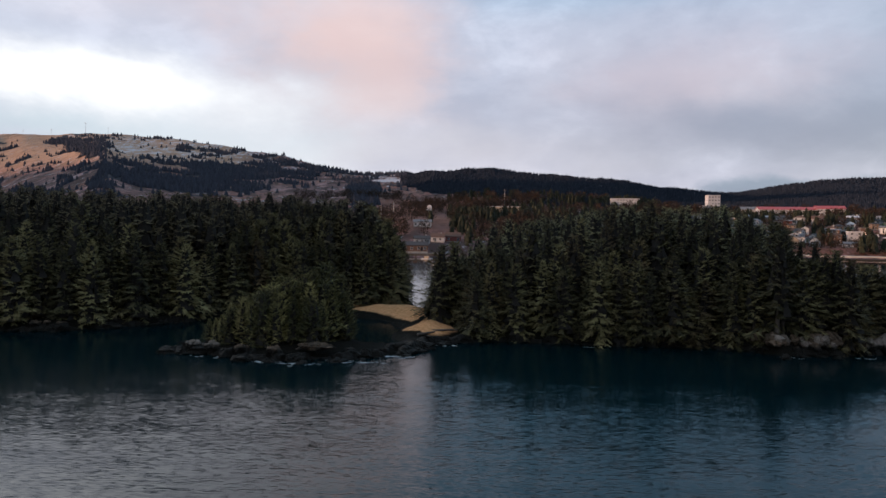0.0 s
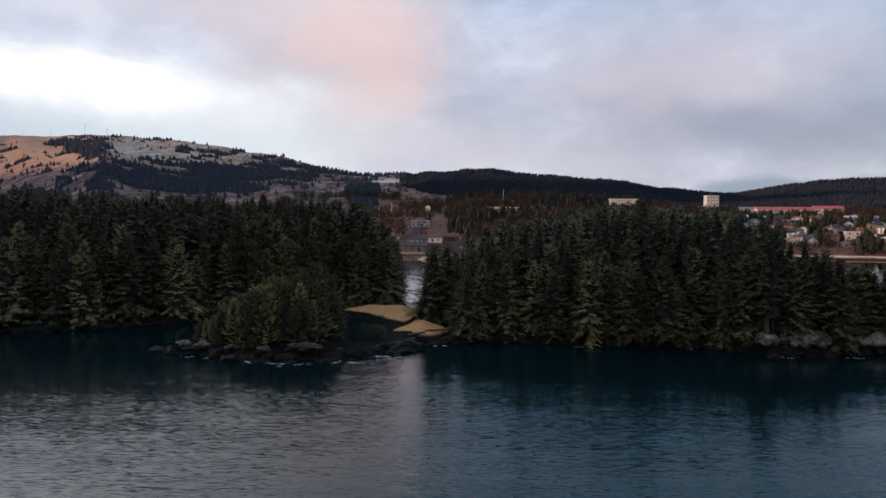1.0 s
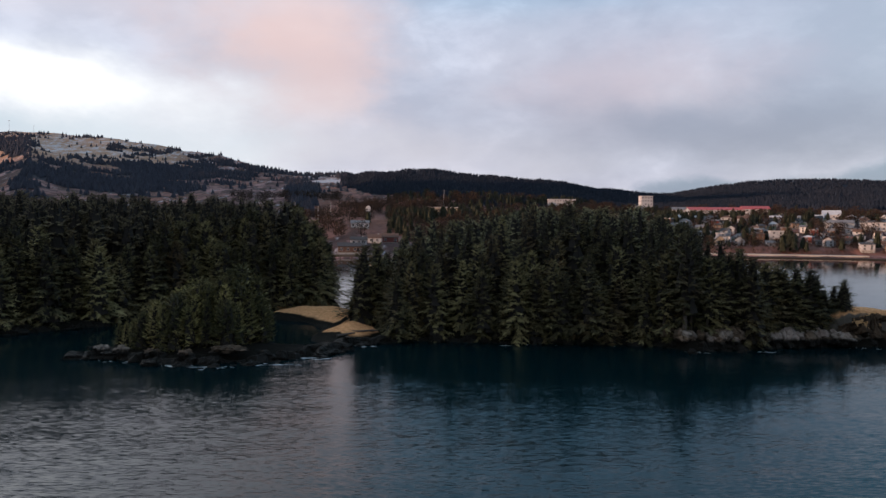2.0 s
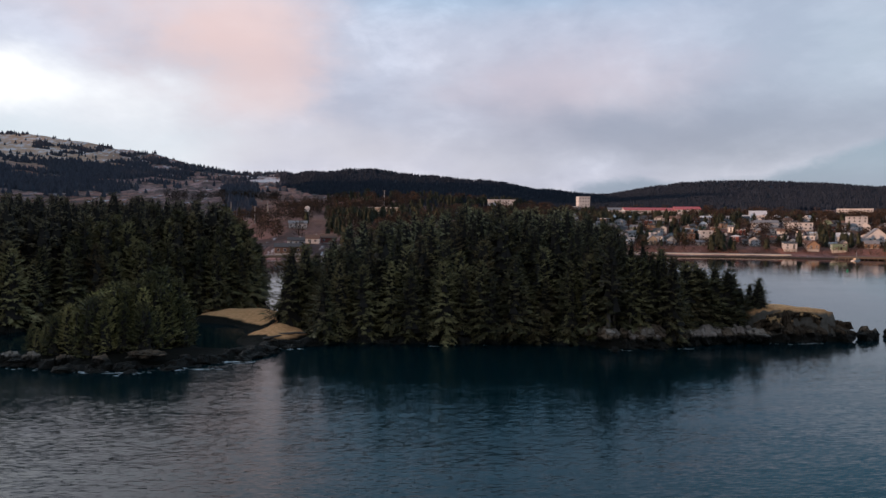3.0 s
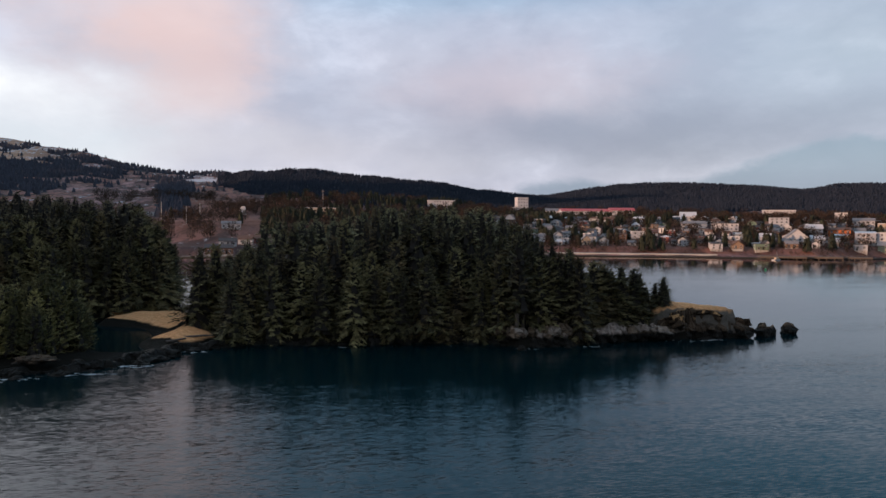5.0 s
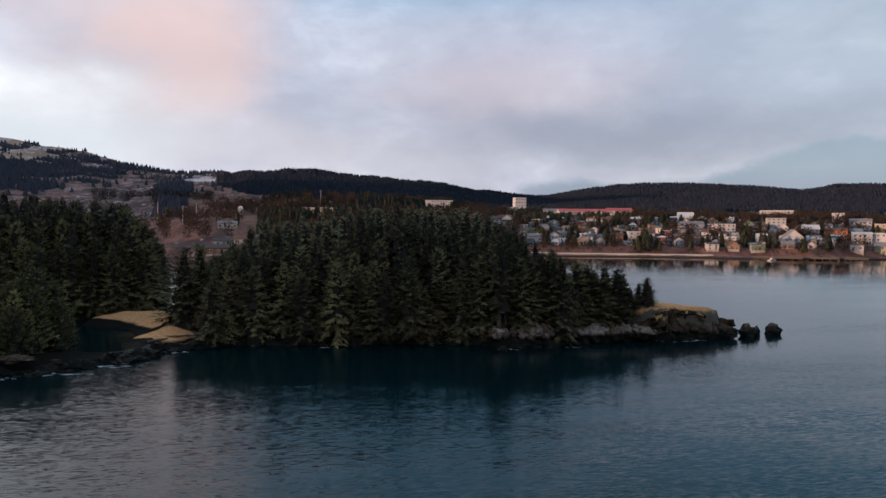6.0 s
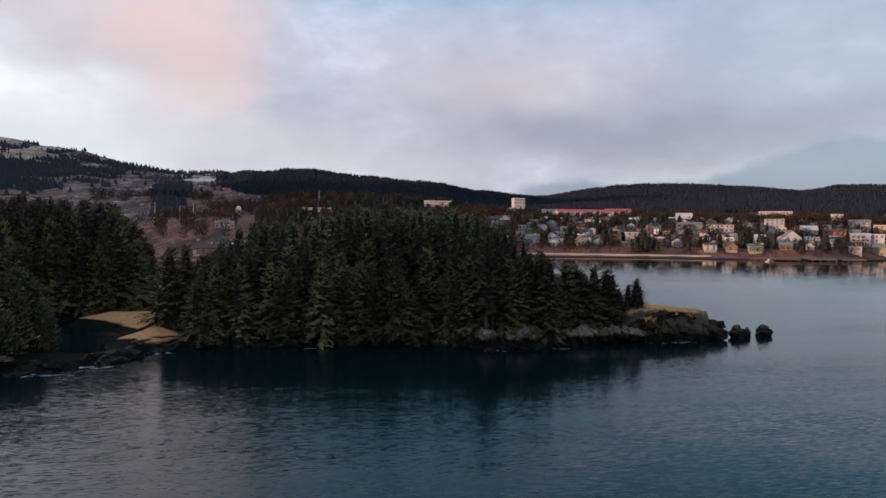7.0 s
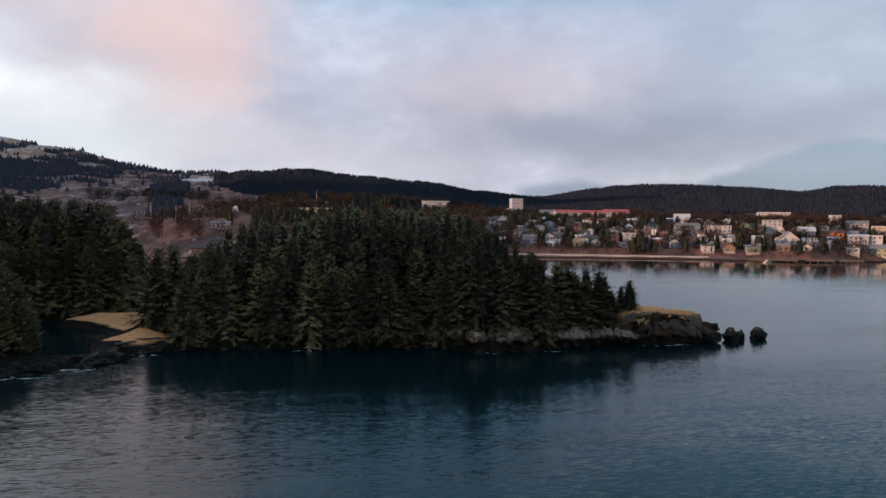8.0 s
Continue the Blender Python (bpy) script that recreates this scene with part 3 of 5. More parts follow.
    blades(foot, d, np.full(6, 0.75), np.full(6, 0.13), np.stack([np.sin(turn), -np.cos(turn), np.full(6, 0.3)], 1))
    # near-black core round the trunk: the crown's inner shade put into its colour
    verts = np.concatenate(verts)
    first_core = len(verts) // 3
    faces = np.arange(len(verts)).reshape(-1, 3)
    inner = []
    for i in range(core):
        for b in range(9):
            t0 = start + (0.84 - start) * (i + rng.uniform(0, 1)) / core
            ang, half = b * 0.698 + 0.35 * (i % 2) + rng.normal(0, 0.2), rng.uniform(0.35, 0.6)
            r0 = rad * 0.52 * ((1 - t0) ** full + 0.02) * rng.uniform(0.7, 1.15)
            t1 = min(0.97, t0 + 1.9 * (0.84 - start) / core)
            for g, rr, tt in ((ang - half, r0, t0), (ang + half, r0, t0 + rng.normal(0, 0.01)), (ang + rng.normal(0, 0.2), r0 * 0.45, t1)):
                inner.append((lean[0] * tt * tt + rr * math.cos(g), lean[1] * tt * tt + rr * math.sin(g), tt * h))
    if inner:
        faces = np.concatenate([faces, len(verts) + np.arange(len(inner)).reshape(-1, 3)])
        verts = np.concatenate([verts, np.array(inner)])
    return verts, faces, lean, first_core


def trunk_mesh(name, h, r, lean, mat, dead=0, seed=0):
    """Tapered trunk with a few dead stubs."""
    rng = np.random.default_rng(seed)
    verts, faces = [], []
    levels = (-0.06, 0.0, 0.06, 0.3, 0.6, 0.93)
    for t in levels:
        rr = r * (1.35 if t <= 0 else 1.0) * (1 - max(t, 0)) + 0.02
        for j in range(7):
            a = j * 6.283 / 7
            verts.append((lean[0] * t * t + rr * math.cos(a), lean[1] * t * t + rr * math.sin(a), t * h))
    for i in range(len(levels) - 1):
        for j in range(7):
            faces.append((i * 7 + j, i * 7 + (j + 1) % 7, i * 7 + 7 + (j + 1) % 7, i * 7 + 7 + j))
    for n in range(dead):
        t, a, l = rng.uniform(0.08, 0.5), rng.uniform(0, 6.28), rng.uniform(0.5, 1.4)
        p = np.array((0, 0, t * h))
        q = p + np.array((math.cos(a) * l, math.sin(a) * l, rng.uniform(-0.3, 0.1)))
        k = len(verts)
        verts.extend([p + (0, 0, 0.04), p - (0, 0, 0.04), q])
        faces.append((k, k + 1, k + 2))
    return mesh_from(name, verts, faces, [mat], True)


def spruce(name, seed, h, rad, whorls, per, sprays, label, group, mat, **kw):
    verts, tris, lean, first_core = spruce_arrays(seed, h, rad * 1.12, whorls, per, sprays, **kw)
    ob = new(name)
    tagged(ob, label, "spruce tree", group)
    child("trunk", trunk_mesh("trunk", h, 0.016 * h + 0.05, lean, BARK, 14, seed), ob)
    crown = mesh_from("crown", verts, tris, [mat, SHADED_INNER])
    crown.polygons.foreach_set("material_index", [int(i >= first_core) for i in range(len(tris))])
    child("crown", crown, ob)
    return ob


def placed(ob, x, y, z, scale, turn, wide=1.0):
    return Matrix.Translation((x, y, z)) @ Matrix.Rotation(turn, 4, "Z") @ Matrix.Diagonal((scale * wide, scale * wide, scale, 1))


class Grove:
    """Copies a few model trees to many places; the first use of each model moves the model itself."""

    def __init__(self, models):
        self.models, self.used = models, set()

    def plant(self, n, m):
        n %= len(self.models)
        if n in self.used:
            first = self.models[n].scale
            return copy_thing(self.models[n], m @ Matrix.Diagonal((1 / first.x, 1 / first.y, 1 / first.z, 1)))
        self.used.add(n)
        self.models[n].matrix_basis = m
        return self.models[n]


SHORE_SPRUCE, WOOD_SPRUCE, SMALL_SPRUCE = "island spruces", "island spruces", "islet young spruces"
FRONT = Grove([
    spruce("spruce_tree", 1, 12.0, 3.5, 24, 8, 8, "dark green spruce with drooping boughs at the rocky shore", SHORE_SPRUCE, NEEDLES, start=0.02, full=0.80),
    spruce("spruce_tree", 2, 12.0, 2.9, 26, 7, 8, "slender dark green spruce at the rocky shore", SHORE_SPRUCE, NEEDLES, start=0.03, droop=1.2, full=0.9),
    spruce("spruce_tree", 3, 12.0, 3.8, 23, 8, 8, "broad olive spruce with ragged boughs at the shore", SHORE_SPRUCE, NEEDLES, start=0.02, ragged=0.45, full=0.74),
    spruce("spruce_tree", 4, 12.0, 2.9, 22, 6, 8, "thin spruce with a bare lower trunk above the rocks", SHORE_SPRUCE, NEEDLES, start=0.26, ragged=0.5, full=0.74, core=5),
    spruce("spruce_tree", 5, 12.0, 3.2, 25, 8, 8, "dense green spruce at the water's edge", SHORE_SPRUCE, NEEDLES, start=0.02, droop=0.8, full=0.85),
    spruce("spruce_tree", 6, 12.0, 3.5, 24, 8, 8, "grey-green spruce with long lower boughs at the shore", SHORE_SPRUCE, NEEDLES, start=0.02, droop=1.1, full=0.95, ragged=0.4),
])
INNER = Grove([
    spruce("spruce_tree", 11, 15.0, 4.1, 21, 7, 6, "tall dark spruce inside the island wood", WOOD_SPRUCE, NEEDLES, start=0.1, full=0.80),
    spruce("spruce_tree", 12, 15.0, 3.6, 21, 7, 6, "tall dark spruce inside the island wood", WOOD_SPRUCE, NEEDLES, start=0.1, full=0.9, ragged=0.4),
    spruce("spruce_tree", 13, 15.0, 4.3, 20, 7, 6, "round-topped dark spruce in the wood", WOOD_SPRUCE, NEEDLES, start=0.1, full=0.68),
    spruce("spruce_tree", 14, 15.0, 3.7, 21, 7, 6, "pointed dark spruce in the wood", WOOD_SPRUCE, NEEDLES, start=0.1, full=1.0),
])
BUSHY = Grove([
    spruce("young_spruce", 21, 6.0, 2.0, 16, 7, 6, "young olive-green spruce on a rocky islet", SMALL_SPRUCE, YOUNG, start=0.02, droop=0.2, full=0.75, thin=0.2, core=6),
    spruce("young_spruce", 22, 6.0, 1.7, 16, 7, 6, "young olive-green spruce on a rocky islet", SMALL_SPRUCE, YOUNG, start=0.02, droop=0.3, full=0.9, thin=0.2, core=6),
    spruce("young_spruce", 23, 6.0, 2.2, 15, 7, 6, "broad bushy young spruce on a rocky islet", SMALL_SPRUCE, YOUNG, start=0.02, droop=0.1, full=0.6, thin=0.2, core=6),
])


def scatter(rng, box, gap, keep, tries=4000):
    """Places in a box at least gap apart for which keep(x, y) holds."""
    out = []
    x, y = rng.uniform(box[0], box[1], tries), rng.uniform(box[2], box[3], tries)
    ok = keep(x, y)
    for px, py in zip(x[ok], y[ok]):
        if all((px - qx) ** 2 + (py - qy) ** 2 > gap * gap for qx, qy in out):
            out.append((px, py))
    return out


def grow(grove, spots, rng, size, sink=0.25, wide=(0.92, 1.2)):
    for px, py in spots:
        s = size(px, py) * rng.uniform(0.82, 1.16)
        z = float(island_height(px, py)) - sink
        grove.plant(int(rng.integers(0, 99)), placed(None, px, py, z, s, rng.uniform(0, 6.28), rng.uniform(*wide)))


CREST_X = [-9, -4, -2, 2, 9, 15, 20, 29, 37, 40, 43.5, 46.5, 49.8, 51.5, 53, 56]
CREST_Z = [9, 10.5, 13.4, 17.4, 19.0, 19.6, 21.2, 21.0, 20.6, 19.2, 18.4, 17.8, 15.6, 12.0, 11.0, 10.5]


def main_top(x, y):
    """Height of the tree tops over the main island: a dome from the shore up to a crest that falls to both ends."""
    x, y = np.array(x, float), np.array(y, float)
    crest = np.interp(5 + (x - 5) * 112 / np.maximum(y, 112), CREST_X, CREST_Z)
    shore = 12.6 + 4.0 * step(36, 42, x)
    t = np.minimum(crest, shore + (crest - shore) * step(0.5, 13, inside(MAIN, x, y)))
    return float(t + 2.2 * fbm(x / 6, y / 6, 77))


def left_top(x, y):
    x, y = np.array(x, float), np.array(y, float)
    return float(13.8 + 9.2 * step(0, 19 - 7 * step(-75, -45, x), inside(LEFT, x, y)) + 3.4 * fbm(x / 11, y / 11, 78))


def grow_to(grove, spots, rng, top, tall, low=0.88, high=1.07):
    """Plants trees whose tips reach the height top(x, y); tall is the model's height. The bare-stemmed model grows at the south-east only."""
    for px, py in spots:
        z = float(island_height(px, py)) - 0.25
        s = max(0.35, (top(px, py) - z) / tall * rng.uniform(low, high))
        n = int(rng.integers(0, 99)) % len(grove.models)
        if grove is FRONT and n == 3 and px < 36:
            n = 4
        grove.plant(n, placed(None, px, py, z, s, rng.uniform(0, 6.28), rng.uniform(0.95, 1.2) * min(1.35, max(1.0, 0.95 / s))))


rng = np.random.default_rng(7)


def channel_clear(x, y):
    """East of the open channel between the two islands."""
    return (x - 2.0) / y > -0.088


# the shore rank of the main island
edge = scatter(rng, (-12, 58, 98, 128), 3.0, lambda x, y: (inside(MAIN, x, y) > 0.1) & (inside(MAIN, x, y) < 5.0) & (y < 127) & (x < 51.0) & ((x < 42) | (x > 49.5) | (y > 103.5)) & channel_clear(x, y))
grow_to(FRONT, edge, rng, main_top, 12.0, 0.66, 1.06)
# small ones at the water's edge
fringe = scatter(rng, (-3, 56, 98, 108), 2.6, lambda x, y: (inside(MAIN, x, y) > -0.3) & (inside(MAIN, x, y) < 1.0) & (x < 50) & ((x < 40) | (x > 49.5)), 1500)
for px, py in fringe:
    FRONT.plant((0, 2, 4)[int(rng.integers(0, 3))], placed(None, px, py, float(island_height(px, py)) - 0.2, rng.uniform(0.22, 0.5), rng.uniform(0, 6.28), rng.uniform(1.1, 1.5)))
# the nearer half of its wood
wood = scatter(rng, (-12, 60, 102, 150), 3.3, lambda x, y: (inside(MAIN, x, y) > 5.0) & (x < 51.5 - (y - 106) * 0.1) & channel_clear(x, y))
near_wood, far_wood = [p for p in wood if p[1] < 120], [p for p in wood if p[1] >= 120]
grow_to(INNER, near_wood, rng, main_top, 15.0)


def stand(model, x, y, top, wide=1.0):
    """One spruce whose tip is at the height top."""
    z = float(island_height(x, y)) - 0.3
    FRONT.plant(model, placed(None, x, y, z, (top - z) / 12.0, rng.uniform(0, 6.28), wide))


# low clumps out to the point, a lone one last
for model, px, py, top, wide in ((5, 50.2, 104.8, 14.0, 0.95), (1, 51.6, 104.0, 10.6, 1.0), (0, 54.6, 105.2, 12.4, 1.5), (2, 56.0, 105.6, 11.9, 1.3), (4, 57.0, 105.2, 11.2, 1.4), (0, 55.4, 107.6, 12.2, 1.2), (4, 59.6, 105.5, 11.7, 1.5), (0, 61.6, 105.8, 11.3, 1.5),
                                 (4, 62.8, 106.6, 10.3, 1.3), (2, 66.8, 106.2, 9.8, 1.35), (4, 67.9, 106.8, 8.4, 1.3), (0, 65.8, 106.8, 8.8, 1.3), (4, 58.3, 106.8, 10.6, 1.3), (4, 58.2, 104.4, 8.2, 1.4), (0, 63.4, 105.3, 8.2, 1.5), (4, 64.6, 107.2, 7.6, 1.5), (0, 67.6, 107.0, 7.6, 1.5), (4, 53.0, 103.9, 9.5, 1.3)):
    stand(model, px, py, top, wide)
# bare-stemmed ones above the pale rocks and pale-tipped ones at the water
for model, px, py, top in ((3, 42.0, 101.6, 13.6), (3, 43.3, 102.2, 14.2), (3, 44.4, 101.4, 13.2), (0, 46.0, 102.0, 13.2), (3, 47.8, 102.4, 14.0), (5, 27.5, 104.2, 13.4), (5, 36.0, 103.8, 10.4), (5, 17.0, 104.8, 13.0), (1, 22.4, 104.6, 12.6), (3, 38.6, 103.0, 13.5), (3, 49.2, 102.4, 14.5)):
    stand(model, px, py, top, 1.1)
# a pair beside the neck
stand(2, -7.2, 116.4, 14.0, 1.0)
stand(0, -4.9, 119.0, 14.6, 1.0)
# the larger island behind
l_edge = scatter(rng, (-112, -15, 95, 152), 3.5, lambda x, y: (inside(LEFT, x, y) > 0.8) & (inside(LEFT, x, y) < 5.0) & (y < 154) & ((x + 1.0) / y < -0.110))
grow_to(FRONT, l_edge, rng, left_top, 12.0, 0.78, 1.08)
# the dense ends of both woods beside the neck
tip = scatter(rng, (-46, -16, 128, 165), 2.6, lambda x, y: (inside(LEFT, x, y) > 0.8) & (inside(LEFT, x, y) < 9) & ((x + 1.0) / y < -0.110), 900)
grow_to(FRONT, tip, rng, left_top, 12.0)
west = scatter(rng, (-12, 0, 108, 132), 2.6, lambda x, y: (inside(MAIN, x, y) > 0.6) & (inside(MAIN, x, y) < 7) & channel_clear(x, y), 600)
grow_to(FRONT, west, rng, main_top, 12.0)
l_wood = scatter(rng, (-125, -16, 100, 185), 3.1, lambda x, y: (inside(LEFT, x, y) > 5.0) & (y < 176) & ((x + 1.0) / y < -0.110))
near_left = [p for p in l_wood if p[1] < 118]
grow_to(INNER, near_left, rng, left_top, 15.0, 0.88, 1.06)


def canopy(name, spots, size, label, seed):
    """The inner wood as one mesh of whole spruces, each with its trunk below the boughs."""
    rng = np.random.default_rng(seed)
    shapes = [spruce_arrays(200 + i, 15.0, (4.2, 3.8, 4.5, 3.9, 4.3)[i], 16, 6, 4, start=0.15, full=(0.72, 0.8, 0.62, 0.9, 0.75)[i], ragged=0.4, thin=0.36, core=7) for i in range(5)]
    shapes = [(v, np.array(q), c) for v, q, _, c in shapes]
    verts, quads, slots, n = [], [], [], 0
    for px, py in spots:
        v, q, c0 = shapes[int(rng.integers(0, 5))]
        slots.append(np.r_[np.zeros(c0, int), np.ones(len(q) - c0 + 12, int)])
        z0 = float(island_height(px, py)) - 0.25
        s, a, w = (size(px, py) - z0) / 15.0 * rng.uniform(0.88, 1.06), rng.uniform(0, 6.28), rng.uniform(1.05, 1.4)
        c, d = math.cos(a) * s * w, math.sin(a) * s * w
        verts.append(np.stack([px + c * v[:, 0] - d * v[:, 1], py + d * v[:, 0] + c * v[:, 1], z0 + s * v[:, 2]], 1))
        quads.append(q + n)
        n += len(v)
        ring6 = [(px + 0.25 * s * math.cos(i * 1.0472), py + 0.25 * s * math.sin(i * 1.0472)) for i in range(6)]
        verts.append(np.array([(x, y, z0) for x, y in ring6] + [(px + (x - px) * 0.4, py + (y - py) * 0.4, z0 + 9 * s) for x, y in ring6]))
        quads.append(np.array([f for i in range(6) for f in ((n + i, n + (i + 1) % 6, n + 6 + (i + 1) % 6), (n + i, n + 6 + (i + 1) % 6, n + 6 + i))]))
        n += 12
    me = mesh_from(name, np.concatenate(verts), np.concatenate(quads), [WOOD_NEEDLES, SHADED_INNER])
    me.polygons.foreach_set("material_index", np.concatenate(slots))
    return tagged(new(name, me), label, "forest", kind="stuff")


canopy("spruce_wood", far_wood, main_top, "dense dark spruce wood covering the island's crown", 31)
canopy("spruce_wood", [p for p in l_wood if p not in near_left], left_top, "dense dark spruce wood on the larger island", 32)
# the bushy islet
BUSH = [(-38.5, 94), (-36, 91.5), (-29, 89.5), (-22, 90), (-18, 94), (-17.0, 99), (-20, 103), (-28, 105), (-35, 101)]
tuft = scatter(rng, (-39, -16, 88, 106), 1.5, lambda x, y: (inside(BUSH, x, y) > 0.5) & (x < -18.6))


def tuft_size(x, y):
    """The clump rises from a low western shoulder to a dome over its eastern half."""
    crest = np.interp(x, [-38, -33, -29.5, -27, -22, -18, -16], [0.7, 1.02, 1.3, 1.2, 1.52, 1.35, 0.85])
    return float(crest * (0.62 + 0.38 * step(0, 3.5, inside(BUSH, np.array(x), np.array(y)))))


grow(BUSHY, tuft, rng, tuft_size, wide=(0.8, 1.1))

# ---------------------------------------------------------------- rocks


def boulder_mesh(seed, flat=0.7, sub=3, mat=None):
    bm = bmesh.new()
    bmesh.ops.create_icosphere(bm, subdivisions=sub, radius=1.0)
    shift = Vector((seed * 13.7, seed * 3.1, seed * 7.7))
    for v in bm.verts:
        d = v.co.normalized()
        cell = noise.voronoi(d * 1.15 + shift)[0]
        r = 0.75 + 0.55 * (cell[1] - cell[0]) + 0.28 * noise.noise(d * 1.6 + shift) + 0.12 * noise.noise(d * 4.5 + shift)
        v.co = Vector((d.x, d.y, d.z * flat)) * r
    me = bpy.data.meshes.new("boulder")
    bm.to_mesh(me)
    bm.free()
    me.materials.append(mat or BOULDER)
    return me


ROCKS = [boulder_mesh(i + 1, 0.55 + 0.08 * (i % 5)) for i in range(9)]


def boulder(x, y, z, sx, sy, sz, label="grey weathered shore boulder standing in the tide", turn=None):
    ob = new("boulder", ROCKS[int(rng.integers(0, 9))])
    ob.matrix_basis = Matrix.Translation((x, y, z)) @ Matrix.Rotation(rng.uniform(0, 6.28) if turn is None else turn, 4, "Z") @ Matrix.Diagonal((sx, sy, sz, 1))
    return tagged(ob, label, "rock", "shore boulders")


def shore_rocks(line, count, lo, hi, spread, lift=0.2):
    pts = np.array(line, float)
    seg = np.r_[0, np.cumsum(np.hypot(*np.diff(pts, axis=0).T))]
    for n in range(count):
        s = rng.uniform(0, seg[-1])
        x = np.interp(s, seg, pts[:, 0]) + rng.normal(0, spread)
        y = np.interp(s, seg, pts[:, 1]) + rng.normal(0, spread)
        size = lo + (hi - lo) * rng.uniform() ** 2.5
        z = max(float(island_height(x, y)), -0.4)
        boulder(x, y, z + size * lift * 0.3, size * rng.uniform(0.8, 1.5), size * rng.uniform(0.8, 1.3), size * rng.uniform(0.6, 1.0))


shore_rocks(ISLET[:8], 70, 0.35, 1.6, 0.7, 1.2)
shore_rocks(MAIN[:9], 50, 0.3, 1.3, 0.6)
shore_rocks(LEFT[:6], 26, 0.5, 1.4, 0.6)


def rock_band(name, line, face, back, seed, label, rough=1.0, pitch=0.38, mat=None):
    """A broken rock face along a line: face(s, x, y) gives its height, s in metres along it. The sea lies to the right of the line."""
    pts = np.array(line, float)
    seg = np.r_[0, np.cumsum(np.hypot(*np.diff(pts, axis=0).T))]
    n = int(seg[-1] / pitch)
    rows, verts = 20, []
    for i in range(n + 1):
        s = seg[-1] * i / n
        x, y = np.interp(s, seg, pts[:, 0]), np.interp(s, seg, pts[:, 1])
        x2, y2 = np.interp(s + 0.8, seg, pts[:, 0]), np.interp(s + 0.8, seg, pts[:, 1])
        x1, y1 = np.interp(s - 0.8, seg, pts[:, 0]), np.interp(s - 0.8, seg, pts[:, 1])
        d = math.hypot(x2 - x1, y2 - y1)
        ox, oy = (y2 - y1) / d, -(x2 - x1) / d
        top = face(s, x, y)
        for j in range(rows):
            v = j / (rows - 1)
            if v < 0.7:
                w = v / 0.7
                out, z = 0.9 - 0.9 * w * w, -0.8 + (top + 0.8) * w
            else:
                w = (v - 0.7) / 0.3
                out, z = -back * w, top - 0.35 * w * w * top
            p = Vector((x * 0.55, y * 0.55, z * 0.45 + seed))
            cell = noise.voronoi(p)[0]
            block = noise.cell(Vector((s * 0.42 + 0.25 * noise.noise(p), z * 0.5 + 0.4 * noise.noise(p * 1.3), seed)))
            slab = noise.cell(Vector((s * 1.1 + z * 0.3, z * 0.8 + seed, 3.0)))
            push = rough * (0.9 * (cell[1] - cell[0]) - 0.9 + 1.5 * block + 0.6 * slab + 0.22 * noise.noise(p * 6.0)) * (1 - 0.45 * v)
            lift = rough * (0.4 * noise.noise(Vector((x * 0.8, y * 0.8, seed + 5.0))) + 0.35 * (noise.cell(Vector((s * 0.55, seed, 1.0))) - 0.5)) * min(1.0, v * 1.4)
            verts.append((x + ox * (out + push), y + oy * (out + push), z + lift))
    # ledges parted at cracks, each its own piece
    ob = tagged(new(name), label, "rock face")
    grid = np.array(verts).reshape(n + 1, rows, 3)
    i0 = 0
    while i0 < n:
        i1 = min(n, i0 + 9 + int(9 * noise.cell(Vector((i0 * 1.7, seed, 8.0)))))
        i1 = n if n - i1 < 5 else i1
        block = grid[i0:i1 + 1].copy()
        block[-1, :, 2] -= 0.10 * (i1 < n)
        child("ledge", mesh_from("ledge", block.reshape(-1, 3), grid_faces(rows, i1 - i0 + 1), [mat or BOULDER]), ob)
        i0 = i1
    return ob


rock_band("sea_cliff", [(55, 102.2), (60, 102.8), (68, 103.0), (75, 103.0), (80.5, 103.4), (82.2, 105.5), (80, 108.5)],
          lambda s, x, y: 2.4 + 2.5 * float(step(63, 68, x)) - 1.9 * float(step(70, 82, x)), 0.4, 3.0, "dark grey sea cliff under dry grass at the island's point", 1.0, mat=CLIFF)
rock_band("rock_shelf", [(-5, 102.4), (4, 104.9), (12, 103.7), (20, 103.0), (28, 103.0), (36, 103.4), (41, 98.2), (49, 99.0), (55, 101.6)],
          lambda s, x, y: 0.9 + 0.5 * math.sin(s * 0.7) * math.sin(s * 0.23), 1.2, 7.0, "low dark wet rock shelf under the shore spruces", 0.8)
rock_band("rock_reef", [(-40, 91.5), (-36, 89.4), (-29, 86.4), (-22, 85.9), (-16, 87.9), (-11, 92.2), (-8, 97.2), (-4.5, 102.2)],
          lambda s, x, y: 1.0 + 0.45 * math.sin(s * 0.5) * math.sin(s * 0.31 + 1), 1.5, 11.0, "dark wet tidal reef round the bushy islet", 1.0)
rock_band("rock_shelf", [(-100, 97.6), (-74, 103.0), (-65, 103.4), (-60, 109.4), (-55, 112.0), (-50, 117.4), (-46, 124.4), (-38, 130.4)],
          lambda s, x, y: 0.9 + 0.4 * math.sin(s * 0.6), 1.2, 17.0, "low dark rock shelf under the spruce wood", 0.7, 0.6)
boulder(84.3, 105.0, 0.5, 1.5, 1.4, 2.0, "dark wet sea stack off the point", 0.4)
boulder(86.3, 105.6, 0.2, 0.9, 0.8, 1.7, "dark wet sea stack off the point", 1.4)
boulder(90.4, 107.0, 0.4, 1.6, 1.4, 1.8, "dark wet sea stack off the point", 2.1)
boulder(-41, 90.5, 0.1, 0.8, 0.7, 0.8)
boulder(-38, 90.2, 0.2, 1.5, 1.1, 1.1)
